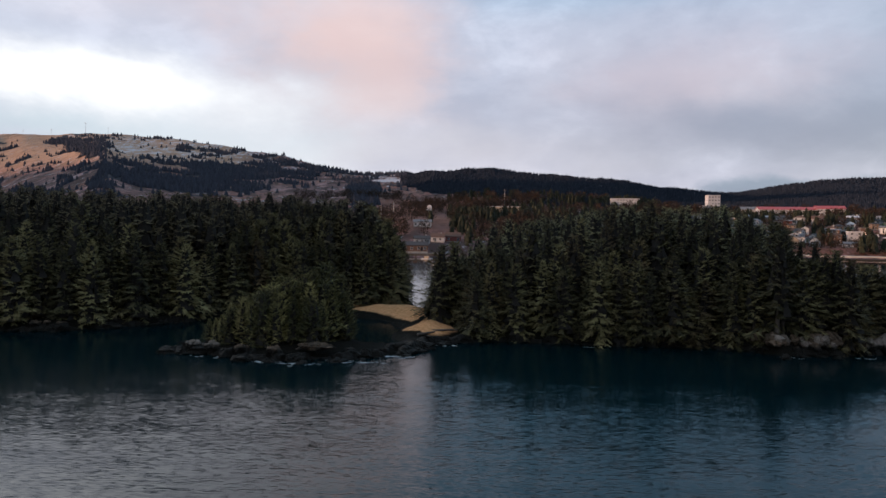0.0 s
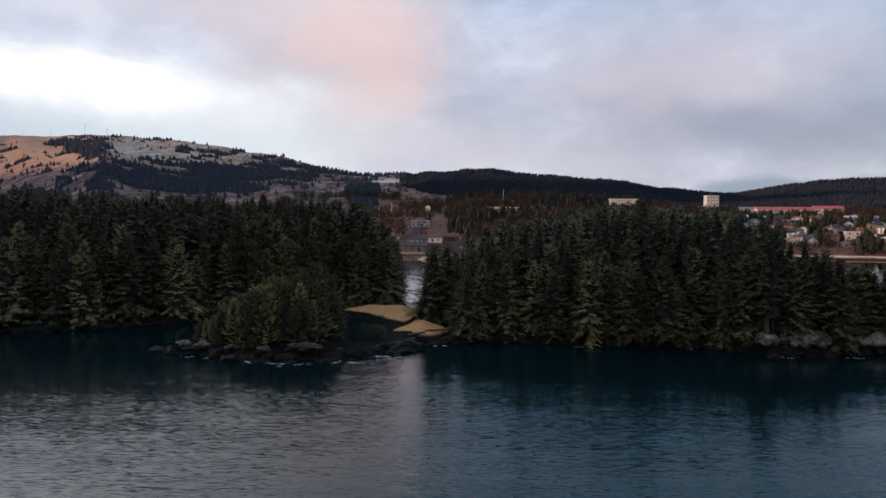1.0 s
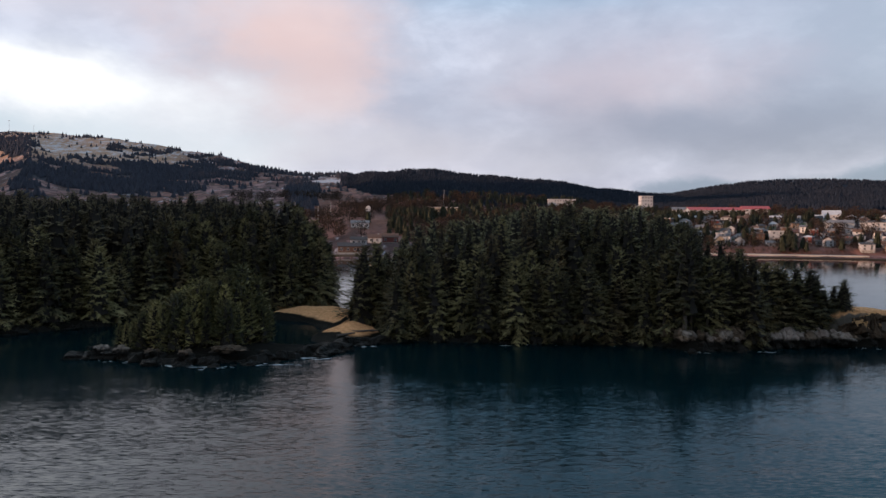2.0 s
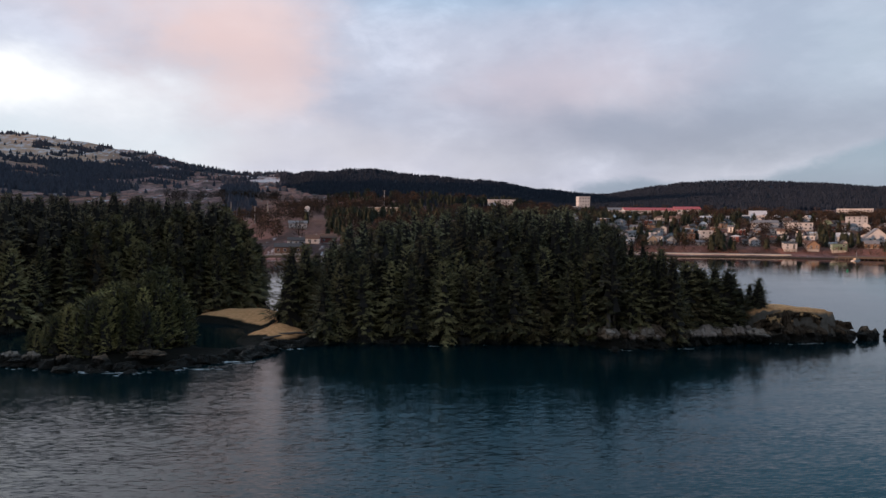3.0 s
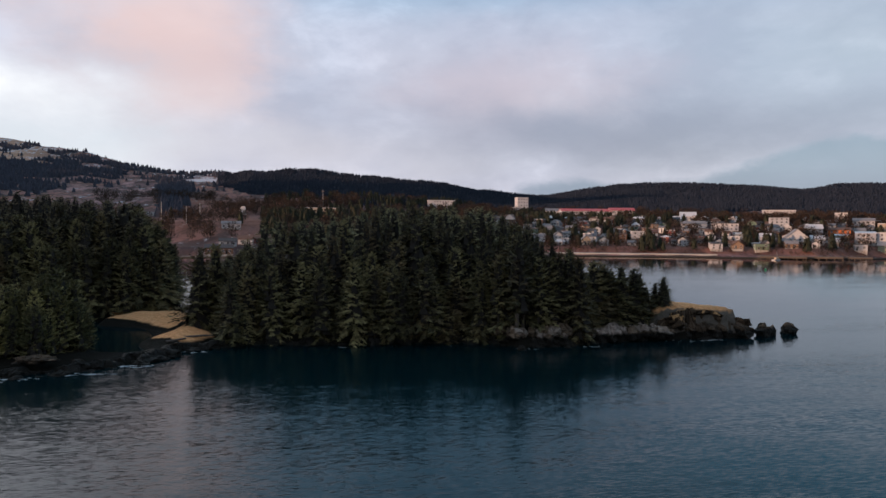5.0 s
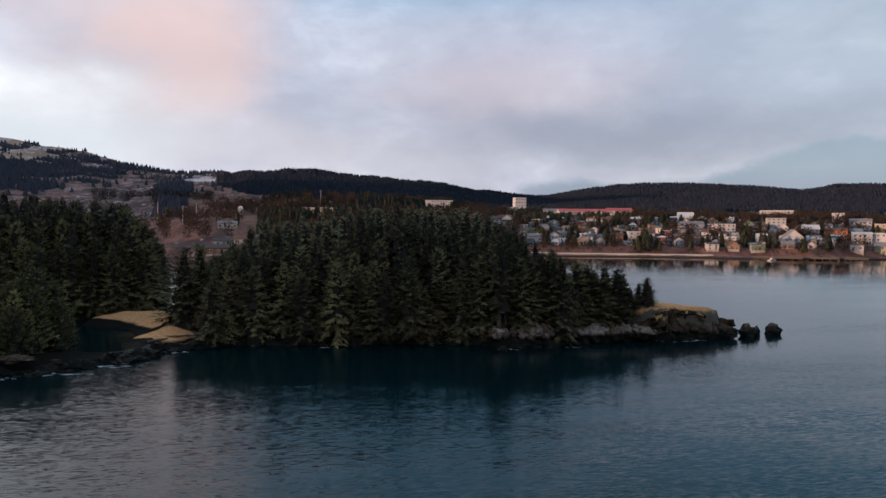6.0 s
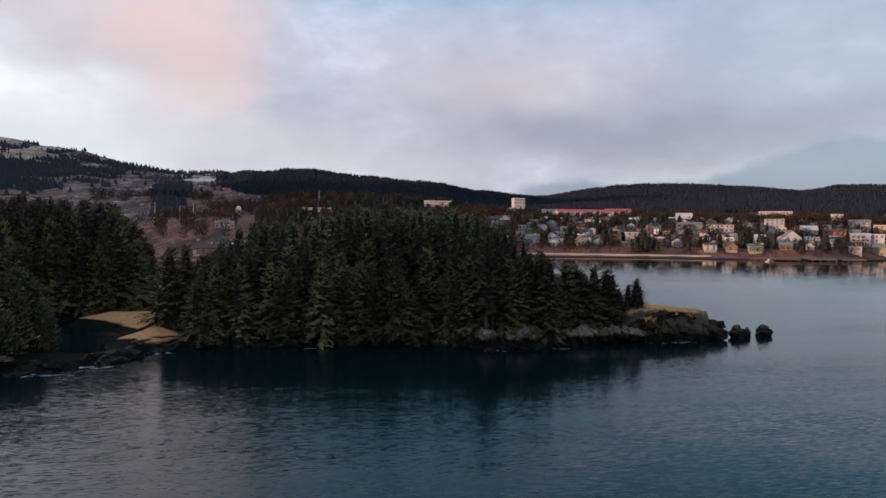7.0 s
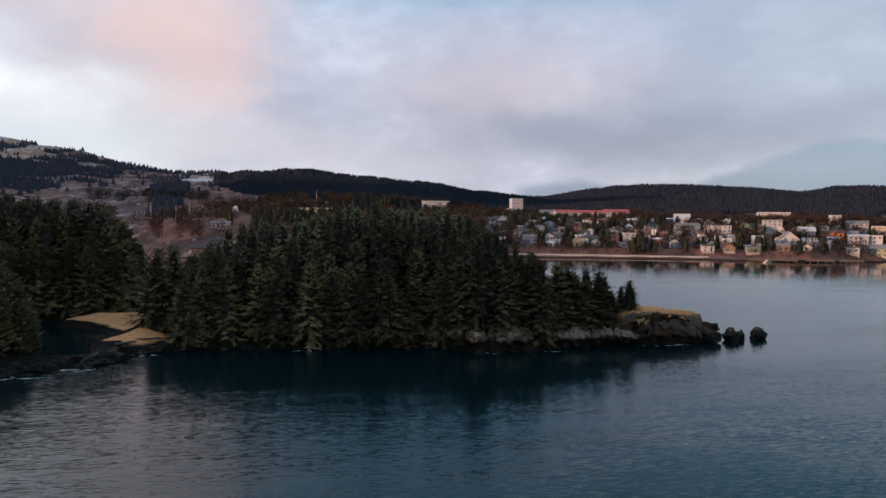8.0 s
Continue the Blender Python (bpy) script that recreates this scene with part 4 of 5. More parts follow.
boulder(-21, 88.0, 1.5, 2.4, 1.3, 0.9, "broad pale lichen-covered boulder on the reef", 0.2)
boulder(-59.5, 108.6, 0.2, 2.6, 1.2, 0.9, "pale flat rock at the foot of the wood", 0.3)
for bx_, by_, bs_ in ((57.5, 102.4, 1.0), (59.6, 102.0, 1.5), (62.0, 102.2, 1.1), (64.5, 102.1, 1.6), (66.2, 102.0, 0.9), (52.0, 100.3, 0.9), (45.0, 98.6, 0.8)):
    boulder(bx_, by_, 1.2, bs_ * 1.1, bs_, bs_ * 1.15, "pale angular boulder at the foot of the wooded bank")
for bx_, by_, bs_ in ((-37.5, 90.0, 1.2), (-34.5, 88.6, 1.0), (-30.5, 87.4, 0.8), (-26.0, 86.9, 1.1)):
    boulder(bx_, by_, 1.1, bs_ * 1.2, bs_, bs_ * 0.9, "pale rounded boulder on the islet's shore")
for n in range(16):
    bx_ = 35.0 + 1.25 * n
    bs_ = rng.uniform(0.6, 1.35)
    by_ = float(np.interp(bx_, [35, 36, 41, 49, 58], [104, 104, 98.8, 99.7, 102.8])) + rng.uniform(0.2, 1.4)
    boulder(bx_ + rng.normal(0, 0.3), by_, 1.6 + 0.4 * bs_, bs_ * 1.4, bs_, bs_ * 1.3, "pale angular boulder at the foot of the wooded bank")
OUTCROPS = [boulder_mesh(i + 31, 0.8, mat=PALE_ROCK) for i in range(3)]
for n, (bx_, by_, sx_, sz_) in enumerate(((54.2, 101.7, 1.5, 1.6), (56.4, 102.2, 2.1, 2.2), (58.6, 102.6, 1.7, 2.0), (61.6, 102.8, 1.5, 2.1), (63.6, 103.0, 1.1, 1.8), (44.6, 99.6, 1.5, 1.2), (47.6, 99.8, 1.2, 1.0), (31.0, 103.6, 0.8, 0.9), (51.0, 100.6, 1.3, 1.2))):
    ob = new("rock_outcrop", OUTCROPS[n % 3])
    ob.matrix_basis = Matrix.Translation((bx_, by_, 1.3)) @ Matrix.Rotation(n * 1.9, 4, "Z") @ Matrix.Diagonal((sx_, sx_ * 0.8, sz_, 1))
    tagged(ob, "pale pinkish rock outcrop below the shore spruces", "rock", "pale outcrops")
boulder(40.3, 96.0, 0.1, 0.8, 0.7, 0.8)
boulder(47.5, 97.2, 0.0, 0.9, 0.6, 0.5)

# broken surf at the foot of the rocks
SURF = paint("sea_foam", (0.62, 0.66, 0.68), 0.6, 0.15, 6.0)
surf_v, surf_f = [], []
for cx, cy, spread, count in ((-26.5, 85.0, 1.0, 26), (-22, 84.4, 1.8, 18), (-16, 86.2, 2.0, 16), (-11.5, 90.6, 2.0, 30), (-6, 100.2, 1.6, 20), (-33, 87.4, 2.2, 14), (42, 97.2, 2.5, 4), (50, 98.0, 2.0, 4), (71, 101.2, 2.5, 14), (23, 101.6, 5.0, 4), (-38, 88.4, 1.2, 10)):
    for n in range(count):
        x, y = cx + rng.normal(0, spread), cy + rng.normal(0, 0.45)
        rx, ry, hh, k0 = 0.06 + 0.9 * rng.uniform() ** 2, rng.uniform(0.03, 0.10), rng.uniform(0.015, 0.05), len(surf_v)
        ring8 = [(x + rx * math.cos(i * 0.785) * rng.uniform(0.6, 1.2), y + ry * math.sin(i * 0.785) * rng.uniform(0.6, 1.2), 0.012) for i in range(8)]
        surf_v.extend(ring8 + [(x, y, hh)])
        surf_f.extend([(k0 + i, k0 + (i + 1) % 8, k0 + 8) for i in range(8)])
tagged(new("sea_foam", mesh_from("sea_foam", surf_v, surf_f, [SURF], True)), "white flecks of surf along the reef and rocks", "foam", kind="stuff")


def driftwood(x, y, turn, length, r):
    z = float(island_height(x, y))
    bm = bmesh.new()
    bmesh.ops.create_cone(bm, cap_ends=True, segments=8, radius1=r, radius2=r * 0.55, depth=length, matrix=Matrix.Rotation(radians(90), 4, "Y"))
    for v in bm.verts:
        v.co.z += 0.12 * math.sin(v.co.x * 1.3)
    ob = new("driftwood_log", bpy.data.meshes.new("driftwood_log"))
    bm.to_mesh(ob.data)
    bm.free()
    ob.data.materials.append(BARK)
    ob.matrix_basis = pose(x, y, z + r * 0.7, 0, 0, turn)
    tagged(ob, "weathered driftwood log lying on the dry grass", "log", "driftwood logs")


for row in ((-6.0, 106.0, 12, 3.4, 0.22), (-5.0, 107.6, -20, 2.6, 0.18), (-8.2, 103.5, 30, 2.8, 0.2), (-4.4, 104.6, 5, 2.0, 0.16)):
    driftwood(*row)

# ---------------------------------------------------------------- hill woods


def hill_wood(name, seed, spots, low, high, label, mat, sides=5):
    """Many small far spruces as one mesh: each a ragged cone."""
    rng = np.random.default_rng(seed)
    verts, faces = [], []
    x, y = spots
    z = mainland_height(x, y)
    for px, py, pz in zip(x, y, z):
        h, r, t0 = rng.uniform(low, high), rng.uniform(0.28, 0.42), rng.uniform(0, 6.28)
        k0 = len(verts)
        for i in range(sides):
            a, rr = t0 + i * 6.283 / sides, r * h * rng.uniform(0.65, 1.2)
            verts.append((px + rr * math.cos(a), py + rr * math.sin(a), pz + h * (0.05 + rng.uniform(-0.06, 0.06))))
        verts.append((px + rng.normal(0, 0.15), py, pz + h))
        faces.extend([(k0 + i, k0 + (i + 1) % sides, k0 + sides) for i in range(sides)])
    return tagged(new(name, mesh_from(name, verts, faces, [mat])), label, "forest", kind="stuff")


def polar(rng, count, a0, a1, r0, r1):
    a, r = np.radians(rng.uniform(a0, a1, count)), np.sqrt(rng.uniform(r0 * r0, r1 * r1, count))
    return 8 + r * np.sin(a), r * np.cos(a)


rng = np.random.default_rng(71)
x, y = polar(rng, 64000, -7.5, 48, 640, 1620)
keep = town_wood(x, y)
hill_wood("hill_forest", 72, (x[keep], y[keep]), 3.2, 6.0, "dark spruce forest covering the hills behind the town", HAZED_FAR_NEEDLES, 4)
x, y = polar(rng, 26000, -40, -7, 560, 2150)
keep = mountain_wood(x, y) | ((rng.uniform(0, 1, x.size) < 0.03 * (fbm(x / 80, y / 80, 58) > 0)) & (np.hypot(x, y) > 900))
hill_wood("mountain_forest", 73, (x[keep], y[keep]), 5, 10, "belts of dark spruce on the brown mountain slope", HAZED_MOUNTAIN_NEEDLES)

# ---------------------------------------------------------------- town
WHITE, CREAM, GREY = paint("white_siding", (0.54, 0.54, 0.55)), paint("cream_siding", (0.44, 0.36, 0.26)), paint("grey_siding", (0.40, 0.42, 0.45))
TAN, BLUE, RED = paint("tan_siding", (0.30, 0.20, 0.13)), paint("blue_grey_siding", (0.24, 0.29, 0.34)), paint("red_siding", (0.20, 0.05, 0.04))
GREEN, ORANGE, YELLOW = paint("green_siding", (0.16, 0.24, 0.17)), paint("orange_siding", (0.55, 0.16, 0.05)), paint("yellow_siding", (0.32, 0.31, 0.20))
BROWN = paint("brown_siding", (0.16, 0.09, 0.06))
ROOF_GREY, ROOF_DARK, ROOF_PALE = paint("grey_shingle", (0.20, 0.20, 0.21), 0.9), paint("dark_shingle", (0.06, 0.06, 0.065), 0.9), paint("pale_metal_roof", (0.55, 0.56, 0.58), 0.45)
ROOF_RED, ROOF_BROWN = paint("red_metal_roof", (0.50, 0.07, 0.06), 0.5), paint("brown_shingle", (0.13, 0.075, 0.055), 0.9)
CONCRETE, TIMBER, STEEL = paint("concrete", (0.42, 0.40, 0.37), 0.9), paint("weathered_timber", (0.12, 0.095, 0.075), 0.9), paint("galvanised_steel", (0.45, 0.46, 0.48), 0.4, metallic=0.8)


def build_pane(k, where, b):
    k.put(b.inputs["Base Color"], (0.02, 0.025, 0.03, 1))
    k.put(b.inputs["Roughness"], k.span(k.noise(where, 1.0, 3.0), 0.2, 0.8, 0.05, 0.2))


PANE = material("window_glass", build_pane)


def box(x0, x1, y0, y1, z0, z1, bm=None):
    bm = bm or bmesh.new()
    v = [bm.verts.new((x, y, z)) for z in (z0, z1) for y in (y0, y1) for x in (x0, x1)]
    for f in ((0, 2, 3, 1), (4, 5, 7, 6), (0, 1, 5, 4), (2, 6, 7, 3), (0, 4, 6, 2), (1, 3, 7, 5)):
        bm.faces.new([v[i] for i in f])
    return bm


def prism(profile, x0, x1):
    """A ring of (y, z) drawn out from x0 to x1."""
    bm = bmesh.new()
    a, b = [bm.verts.new((x0, y, z)) for y, z in profile], [bm.verts.new((x1, y, z)) for y, z in profile]
    bm.faces.new(a)
    bm.faces.new(b[::-1])
    for i in range(len(profile)):
        j = (i + 1) % len(profile)
        bm.faces.new((a[i], b[i], b[j], a[j]))
    bmesh.ops.recalc_face_normals(bm, faces=bm.faces)
    return bm


def frame_mesh():
    bm = bmesh.new()
    for x0, x1, z0, z1 in ((-0.7, 0.7, 0.62, 0.75), (-0.7, 0.7, -0.75, -0.62), (-0.7, -0.57, -0.62, 0.62), (0.57, 0.7, -0.62, 0.62), (-0.05, 0.05, -0.62, 0.62)):
        box(x0, x1, -0.06, 0.05, z0, z1, bm)
    me = bpy.data.meshes.new("window")
    bm.to_mesh(me)
    bm.free()
    me.materials.append(WHITE)
    return me


def pane_mesh():
    me = bpy.data.meshes.new("pane")
    bm = box(-0.57, 0.57, -0.02, 0.02, -0.62, 0.62)
    bm.to_mesh(me)
    bm.free()
    me.materials.append(PANE)
    return me


FRAME_ME, PANE_ME = frame_mesh(), pane_mesh()


def windows(ob, w, d, h, storeys, rng, sides=(0, 1, 3), wide=1.0, gap=3.0):
    """Rows of windows on the faces: 0 front, 1 right, 3 left."""
    for side in sides:
        length = w if side == 0 else d
        count = max(1, int(length / gap))
        for s in range(storeys):
            zc = h * (s + 0.55) / storeys
            for i in range(count):
                if rng.uniform() < 0.12:
                    continue
                u = -length / 2 + length * (i + 0.5) / count + rng.normal(0, 0.12)
                if side == 0:
                    m = Matrix.Translation((u, -d / 2 - 0.03, zc))
                else:
                    m = Matrix.Translation(((w / 2 + 0.03) * (1 if side == 1 else -1), u, zc)) @ Matrix.Rotation(radians(90 if side == 1 else -90), 4, "Z")
                frame_ob = child("window", FRAME_ME, ob, "", m @ Matrix.Diagonal((wide, 1, min(1.0, h / storeys / 2.4), 1)))
                child("pane", PANE_ME, frame_ob)


def house(name, x, y, w, d, h, roof, wall_mat, roof_mat, label, turn=0.0, storeys=2, ridge=0.35, sides=(0, 1, 3), category="house", group="town houses", seed=0, porch=False, lift=0.0):
    """A building with its front to -y before turning. roof: gable (ridge along x), front (ridge along y), hip, flat, shed."""
    rng = np.random.default_rng(seed + int(x * 7 + y * 3) % 9973)
    z = float(mainland_height(x, y)) + lift
    ob = tagged(new(name), label, category, group)
    ob.matrix_basis = pose(x, y, z, 0, 0, turn)
    part("foundation", box(-w / 2 + 0.1, w / 2 - 0.1, -d / 2 + 0.1, d / 2 - 0.1, -3.5, 0.3), CONCRETE, ob)
    o = 0.45
    if roof == "gable":
        rise = d * ridge
        part("wall", prism([(-d / 2, 0.3), (d / 2, 0.3), (d / 2, h), (0, h + rise), (-d / 2, h)], -w / 2, w / 2), wall_mat, ob)
        k = rise / (d / 2)
        part("roof", prism([(-d / 2 - o, h - o * k + 0.05), (0, h + rise + 0.05), (d / 2 + o, h - o * k + 0.05), (d / 2 + o, h - o * k + 0.3), (0, h + rise + 0.32), (-d / 2 - o, h - o * k + 0.3)], -w / 2 - o, w / 2 + o), roof_mat, ob)
    elif roof == "front":
        rise = w * ridge
        quarter = Matrix.Rotation(radians(90), 4, "Z")
        k = rise / (w / 2)
        part("wall", prism([(-w / 2, 0.3), (w / 2, 0.3), (w / 2, h), (0, h + rise), (-w / 2, h)], -d / 2, d / 2), wall_mat, ob, "", quarter)
        part("roof", prism([(-w / 2 - o, h - o * k + 0.05), (0, h + rise + 0.05), (w / 2 + o, h - o * k + 0.05), (w / 2 + o, h - o * k + 0.3), (0, h + rise + 0.32), (-w / 2 - o, h - o * k + 0.3)], -d / 2 - o, d / 2 + o), roof_mat, ob, "", quarter)
    elif roof == "hip":
        part("wall", box(-w / 2, w / 2, -d / 2, d / 2, 0.3, h), wall_mat, ob)
        bm = box(-w / 2 - o, w / 2 + o, -d / 2 - o, d / 2 + o, h, h + 0.2)
        top = [bm.verts.new(((-1 if i == 0 else 1) * max(0.3, (w - d) / 2), 0, h + d * ridge)) for i in range(2)]
        c = [v for v in bm.verts if abs(v.co.z - h - 0.2) < 1e-4]
        lf, rf, lb, rb = c[0], c[1], c[2], c[3]
        for f in ((lf, rf, top[1], top[0]), (rb, lb, top[0], top[1]), (lb, lf, top[0]), (rf, rb, top[1])):
            bm.faces.new(f)
        part("roof", bm, roof_mat, ob)
    elif roof == "shed":
        part("wall", prism([(-d / 2, 0.3), (d / 2, 0.3), (d / 2, h + d * 0.12), (-d / 2, h)], -w / 2, w / 2), wall_mat, ob)
        part("roof", prism([(-d / 2 - o, h), (d / 2 + o, h + d * 0.12 + 0.15), (d / 2 + o, h + d * 0.12 + 0.4), (-d / 2 - o, h + 0.25)], -w / 2 - o, w / 2 + o), roof_mat, ob)
    else:
        part("wall", box(-w / 2, w / 2, -d / 2, d / 2, 0.3, h), wall_mat, ob)
        part("roof", box(-w / 2 - 0.25, w / 2 + 0.25, -d / 2 - 0.25, d / 2 + 0.25, h, h + 0.45), roof_mat, ob)
    windows(ob, w, d, h, storeys, rng, sides)
    child("door", PANE_ME, ob, "", Matrix.Translation((w * rng.uniform(-0.3, 0.3), -d / 2 - 0.05, 1.35)) @ Matrix.Diagonal((0.85, 1, 1.65, 1)))
    if roof in ("gable", "hip") and rng.uniform() < 0.5:
        part("chimney", box(w * 0.22, w * 0.22 + 0.7, d * 0.1, d * 0.1 + 0.7, h, h + d * ridge * 0.9 + 0.9), CONCRETE, ob)
    if porch:
        part("deck", box(-w / 2, w / 2, -d / 2 - 2.2, -d / 2 - 0.01, h / storeys - 0.15, h / storeys), TIMBER, ob)
        for i in range(4):
            px = -w / 2 + 0.15 + (w - 0.3) * i / 3
            part("post", box(px - 0.1, px + 0.1, -d / 2 - 2.15, -d / 2 - 1.95, -3.0, h / storeys + 0.95), TIMBER, ob)
        part("rail", box(-w / 2, w / 2, -d / 2 - 2.2, -d / 2 - 2.1, h / storeys + 0.85, h / storeys + 0.97), TIMBER, ob)
    return ob


TAKEN = []


def put(name, x, y, w, d, h, *args, **kw):
    if name == "house" and x > 150 and y < 560:
        w, d, h = w * 0.76, d * 0.76, h * 0.82
    TAKEN.append((x, y, max(w, d) * 0.62))
    return house(name, x, y, w, d, h, *args, **kw)


put("tower_block", 237, 775, 12.5, 11, 17.5, "flat", WHITE, ROOF_PALE, "pale tall concrete tower block above the town", 0, 5, category="tower block", seed=3)
put("tower_block_annex", 227.5, 774, 5, 10, 6, "flat", WHITE, ROOF_PALE, "low white annex beside the tower block", 0, 2, category="building")
put("school", 292, 722, 54, 16, 6.5, "gable", WHITE, ROOF_RED, "long white building with a red metal roof", -8, 2, 0.16, category="school")
put("school", 330, 716, 26, 16, 6.5, "gable", WHITE, ROOF_RED, "white hall with a red metal roof", -12, 2, 0.18, category="school")
put("hall", 265, 742, 22, 14, 6, "gable", WHITE, ROOF_GREY, "white hall with a grey roof", -8, 2, 0.2, category="hall")
put("house", 237, 478, 11, 10, 9.5, "flat", GREY, ROOF_PALE, "tall grey three-storey house above the shore", -14, 3, porch=True)
put("house", 226, 480, 8, 9, 7, "shed", BROWN, ROOF_BROWN, "brown timber house beside the tall grey one", -10, 2)
put("house", 165, 484, 12, 8, 5.5, "gable", WHITE, ROOF_GREY, "low white house near the water", -6, 1, 0.3)
put("house", 180, 486, 8, 8, 6, "front", WHITE, ROOF_GREY, "small white gabled house near the water", -8, 2, 0.4)
put("house", 195, 470, 8, 7, 4.5, "front", CREAM, ROOF_GREY, "small pale cottage among bare trees", -10, 1, 0.4)
put("house", 350, 612, 14, 11, 7, "gable", WHITE, ROOF_PALE, "white house with a pale roof up the slope", -25, 2)
put("house", 304, 520, 24, 12, 6.5, "gable", WHITE, ROOF_GREY, "long white two-storey house on the slope", -22, 2, 0.22)
put("house", 326, 512, 26, 12, 7, "flat", WHITE, ROOF_GREY, "white flat-roofed apartment house on the slope", -24, 2)
put("house", 271, 432, 10, 9, 4.4, "shed", WHITE, ROOF_DARK, "white shore house with a dark roof", -18, 2)
put("house", 284, 428, 9, 8, 3.4, "front", TAN, ROOF_BROWN, "tan gabled shore house", -20, 2, 0.42)
put("house", 297, 421, 11, 8, 5, "flat", GREEN, ROOF_DARK, "green house standing on the dock", -22, 2, porch=True)
put("house", 324, 456, 11, 9, 5, "gable", WHITE, ROOF_PALE, "small white house above the dock", -25, 1)
put("lodge", 333, 436, 14, 11, 5, "front", WHITE, ROOF_GREY, "large white gabled lodge at the waterfront", -26, 2, 0.42, porch=True, category="lodge")
put("house", 346, 432, 11, 9, 4.6, "gable", WHITE, ROOF_PALE, "white wing beside the gabled lodge", -26, 2)
put("house", 318, 420, 10, 7, 3.6, "gable", TAN, ROOF_GREY, "tan boathouse by the water", -25, 1)
put("house", 367, 503, 18, 13, 11, "flat", GREY, ROOF_GREY, "grey stacked apartment house on the slope", -30, 4)
put("house", 470, 650, 30, 14, 9, "flat", WHITE, ROOF_PALE, "white block with balconies at the top of the town", -30, 3, porch=True)
put("house", 387, 462, 19, 10, 6.5, "gable", ORANGE, ROOF_BROWN, "bright orange house with a low roof", -32, 2, 0.2)
put("house", 402, 460, 10, 9, 7, "gable", ORANGE, ROOF_GREY, "orange house with a grey roof", -32, 2, 0.3)
put("house", 366, 462, 15, 11, 7, "gable", BLUE, ROOF_PALE, "blue-grey house with a pale metal roof", -30, 2, 0.34)
put("house", 378, 448, 12, 9, 5, "shed", CREAM, ROOF_PALE, "pale low house below the orange one", -32, 1)
put("house", 391, 441, 16, 12, 9.5, "shed", WHITE, ROOF_PALE, "white stepped three-storey house", -36, 3, porch=True)
put("house", 401, 438, 13, 12, 11, "flat", WHITE, ROOF_PALE, "white stepped three-storey house", -36, 3)
put("house", 438, 498, 20, 12, 8, "gable", GREY, ROOF_GREY, "grey house with a wide roof up the slope", -38, 2, 0.22)
put("house", 441, 478, 15, 12, 10, "flat", CREAM, ROOF_PALE, "cream block at the edge of the wood", -40, 3)
put("house", 389, 412, 26, 13, 7, "gable", YELLOW, ROOF_GREY, "pale yellow-green shore building", -42, 2, 0.25)
put("house", 362, 411, 10, 8, 5, "flat", GREY, ROOF_DARK, "small grey shed on the shore", -36, 1)
put("tower_house", 442, 528, 9, 9, 11, "flat", WHITE, ROOF_GREY, "narrow white tower house up the slope", -36, 3)
put("apartment_block", 147, 788, 30, 14, 9, "flat", WHITE, ROOF_PALE, "long white apartment block above the trees", -4, 3, category="apartment block")
put("house", -45, 484, 12, 8, 3.0, "gable", WHITE, ROOF_GREY, "low white house across the channel", 6, 1, 0.2)
put("shed", -38, 408, 9, 6, 2.8, "gable", GREY, ROOF_DARK, "grey harbour shed with a dark roof", 10, 1, 0.25, category="shed")
put("house", -21, 430, 9, 7, 3.2, "gable", RED, ROOF_BROWN, "red harbour house with a brown roof", 4, 1, 0.3)
put("shed", -40, 388, 14, 7, 3.4, "gable", BROWN, ROOF_DARK, "dark harbour shed at the waterline", 8, 1, 0.25, category="shed")
put("house", -30, 424, 8, 6, 3, "gable", WHITE, ROOF_BROWN, "white house above the harbour", 0, 1, 0.3)
put("hall", 14, 702, 34, 14, 5, "flat", CREAM, ROOF_PALE, "long pale flat-roofed hall among trees", -2, 1, category="hall")
put("hall", -118, 640, 30, 9, 2.6, "flat", WHITE, ROOF_GREY, "long low white hall below the heath", 12, 1, category="hall")

# more houses up the slope
rng = np.random.default_rng(83)
x, y = polar(rng, 9000, 14, 47, 470, 720)
a, r, el = climb(x, y)
back = r - np.interp(a, SHORE_AZ, SHORE)
walls = [WHITE, WHITE, WHITE, WHITE, GREY, GREY, BLUE, TAN, BROWN, RED, GREEN]
kinds = ["white", "white", "white", "white", "grey", "grey", "blue-grey", "tan", "brown", "red", "green"]
roofs = [(ROOF_GREY, "grey"), (ROOF_DARK, "dark"), (ROOF_PALE, "pale metal"), (ROOF_BROWN, "brown")]
made = 0
for px, py, pb, pa_ in zip(x, y, back, a):
    if pb < 30 or pb > 225 or made >= 190 or any(math.hypot(px - qx, py - qy) < qr + 3.6 for qx, qy, qr in TAKEN):
        continue
    n, (rm, rname) = int(rng.integers(0, 11)), roofs[int(rng.integers(0, 4))]
    w, d = rng.uniform(6, 9.5), rng.uniform(5, 7.5)
    st = int(rng.choice([1, 1, 2, 2, 2]))
    put("house", px, py, w, d, 2.3 * st + 0.3, str(rng.choice(["gable", "gable", "front", "hip", "flat", "shed"])), walls[n], rm,
        f"{kinds[n]} house with a {rname} roof on the town slope", -pa_ + rng.normal(0, 14), st, rng.uniform(0.22, 0.4))
    made += 1

# ---------------------------------------------------------------- town trees


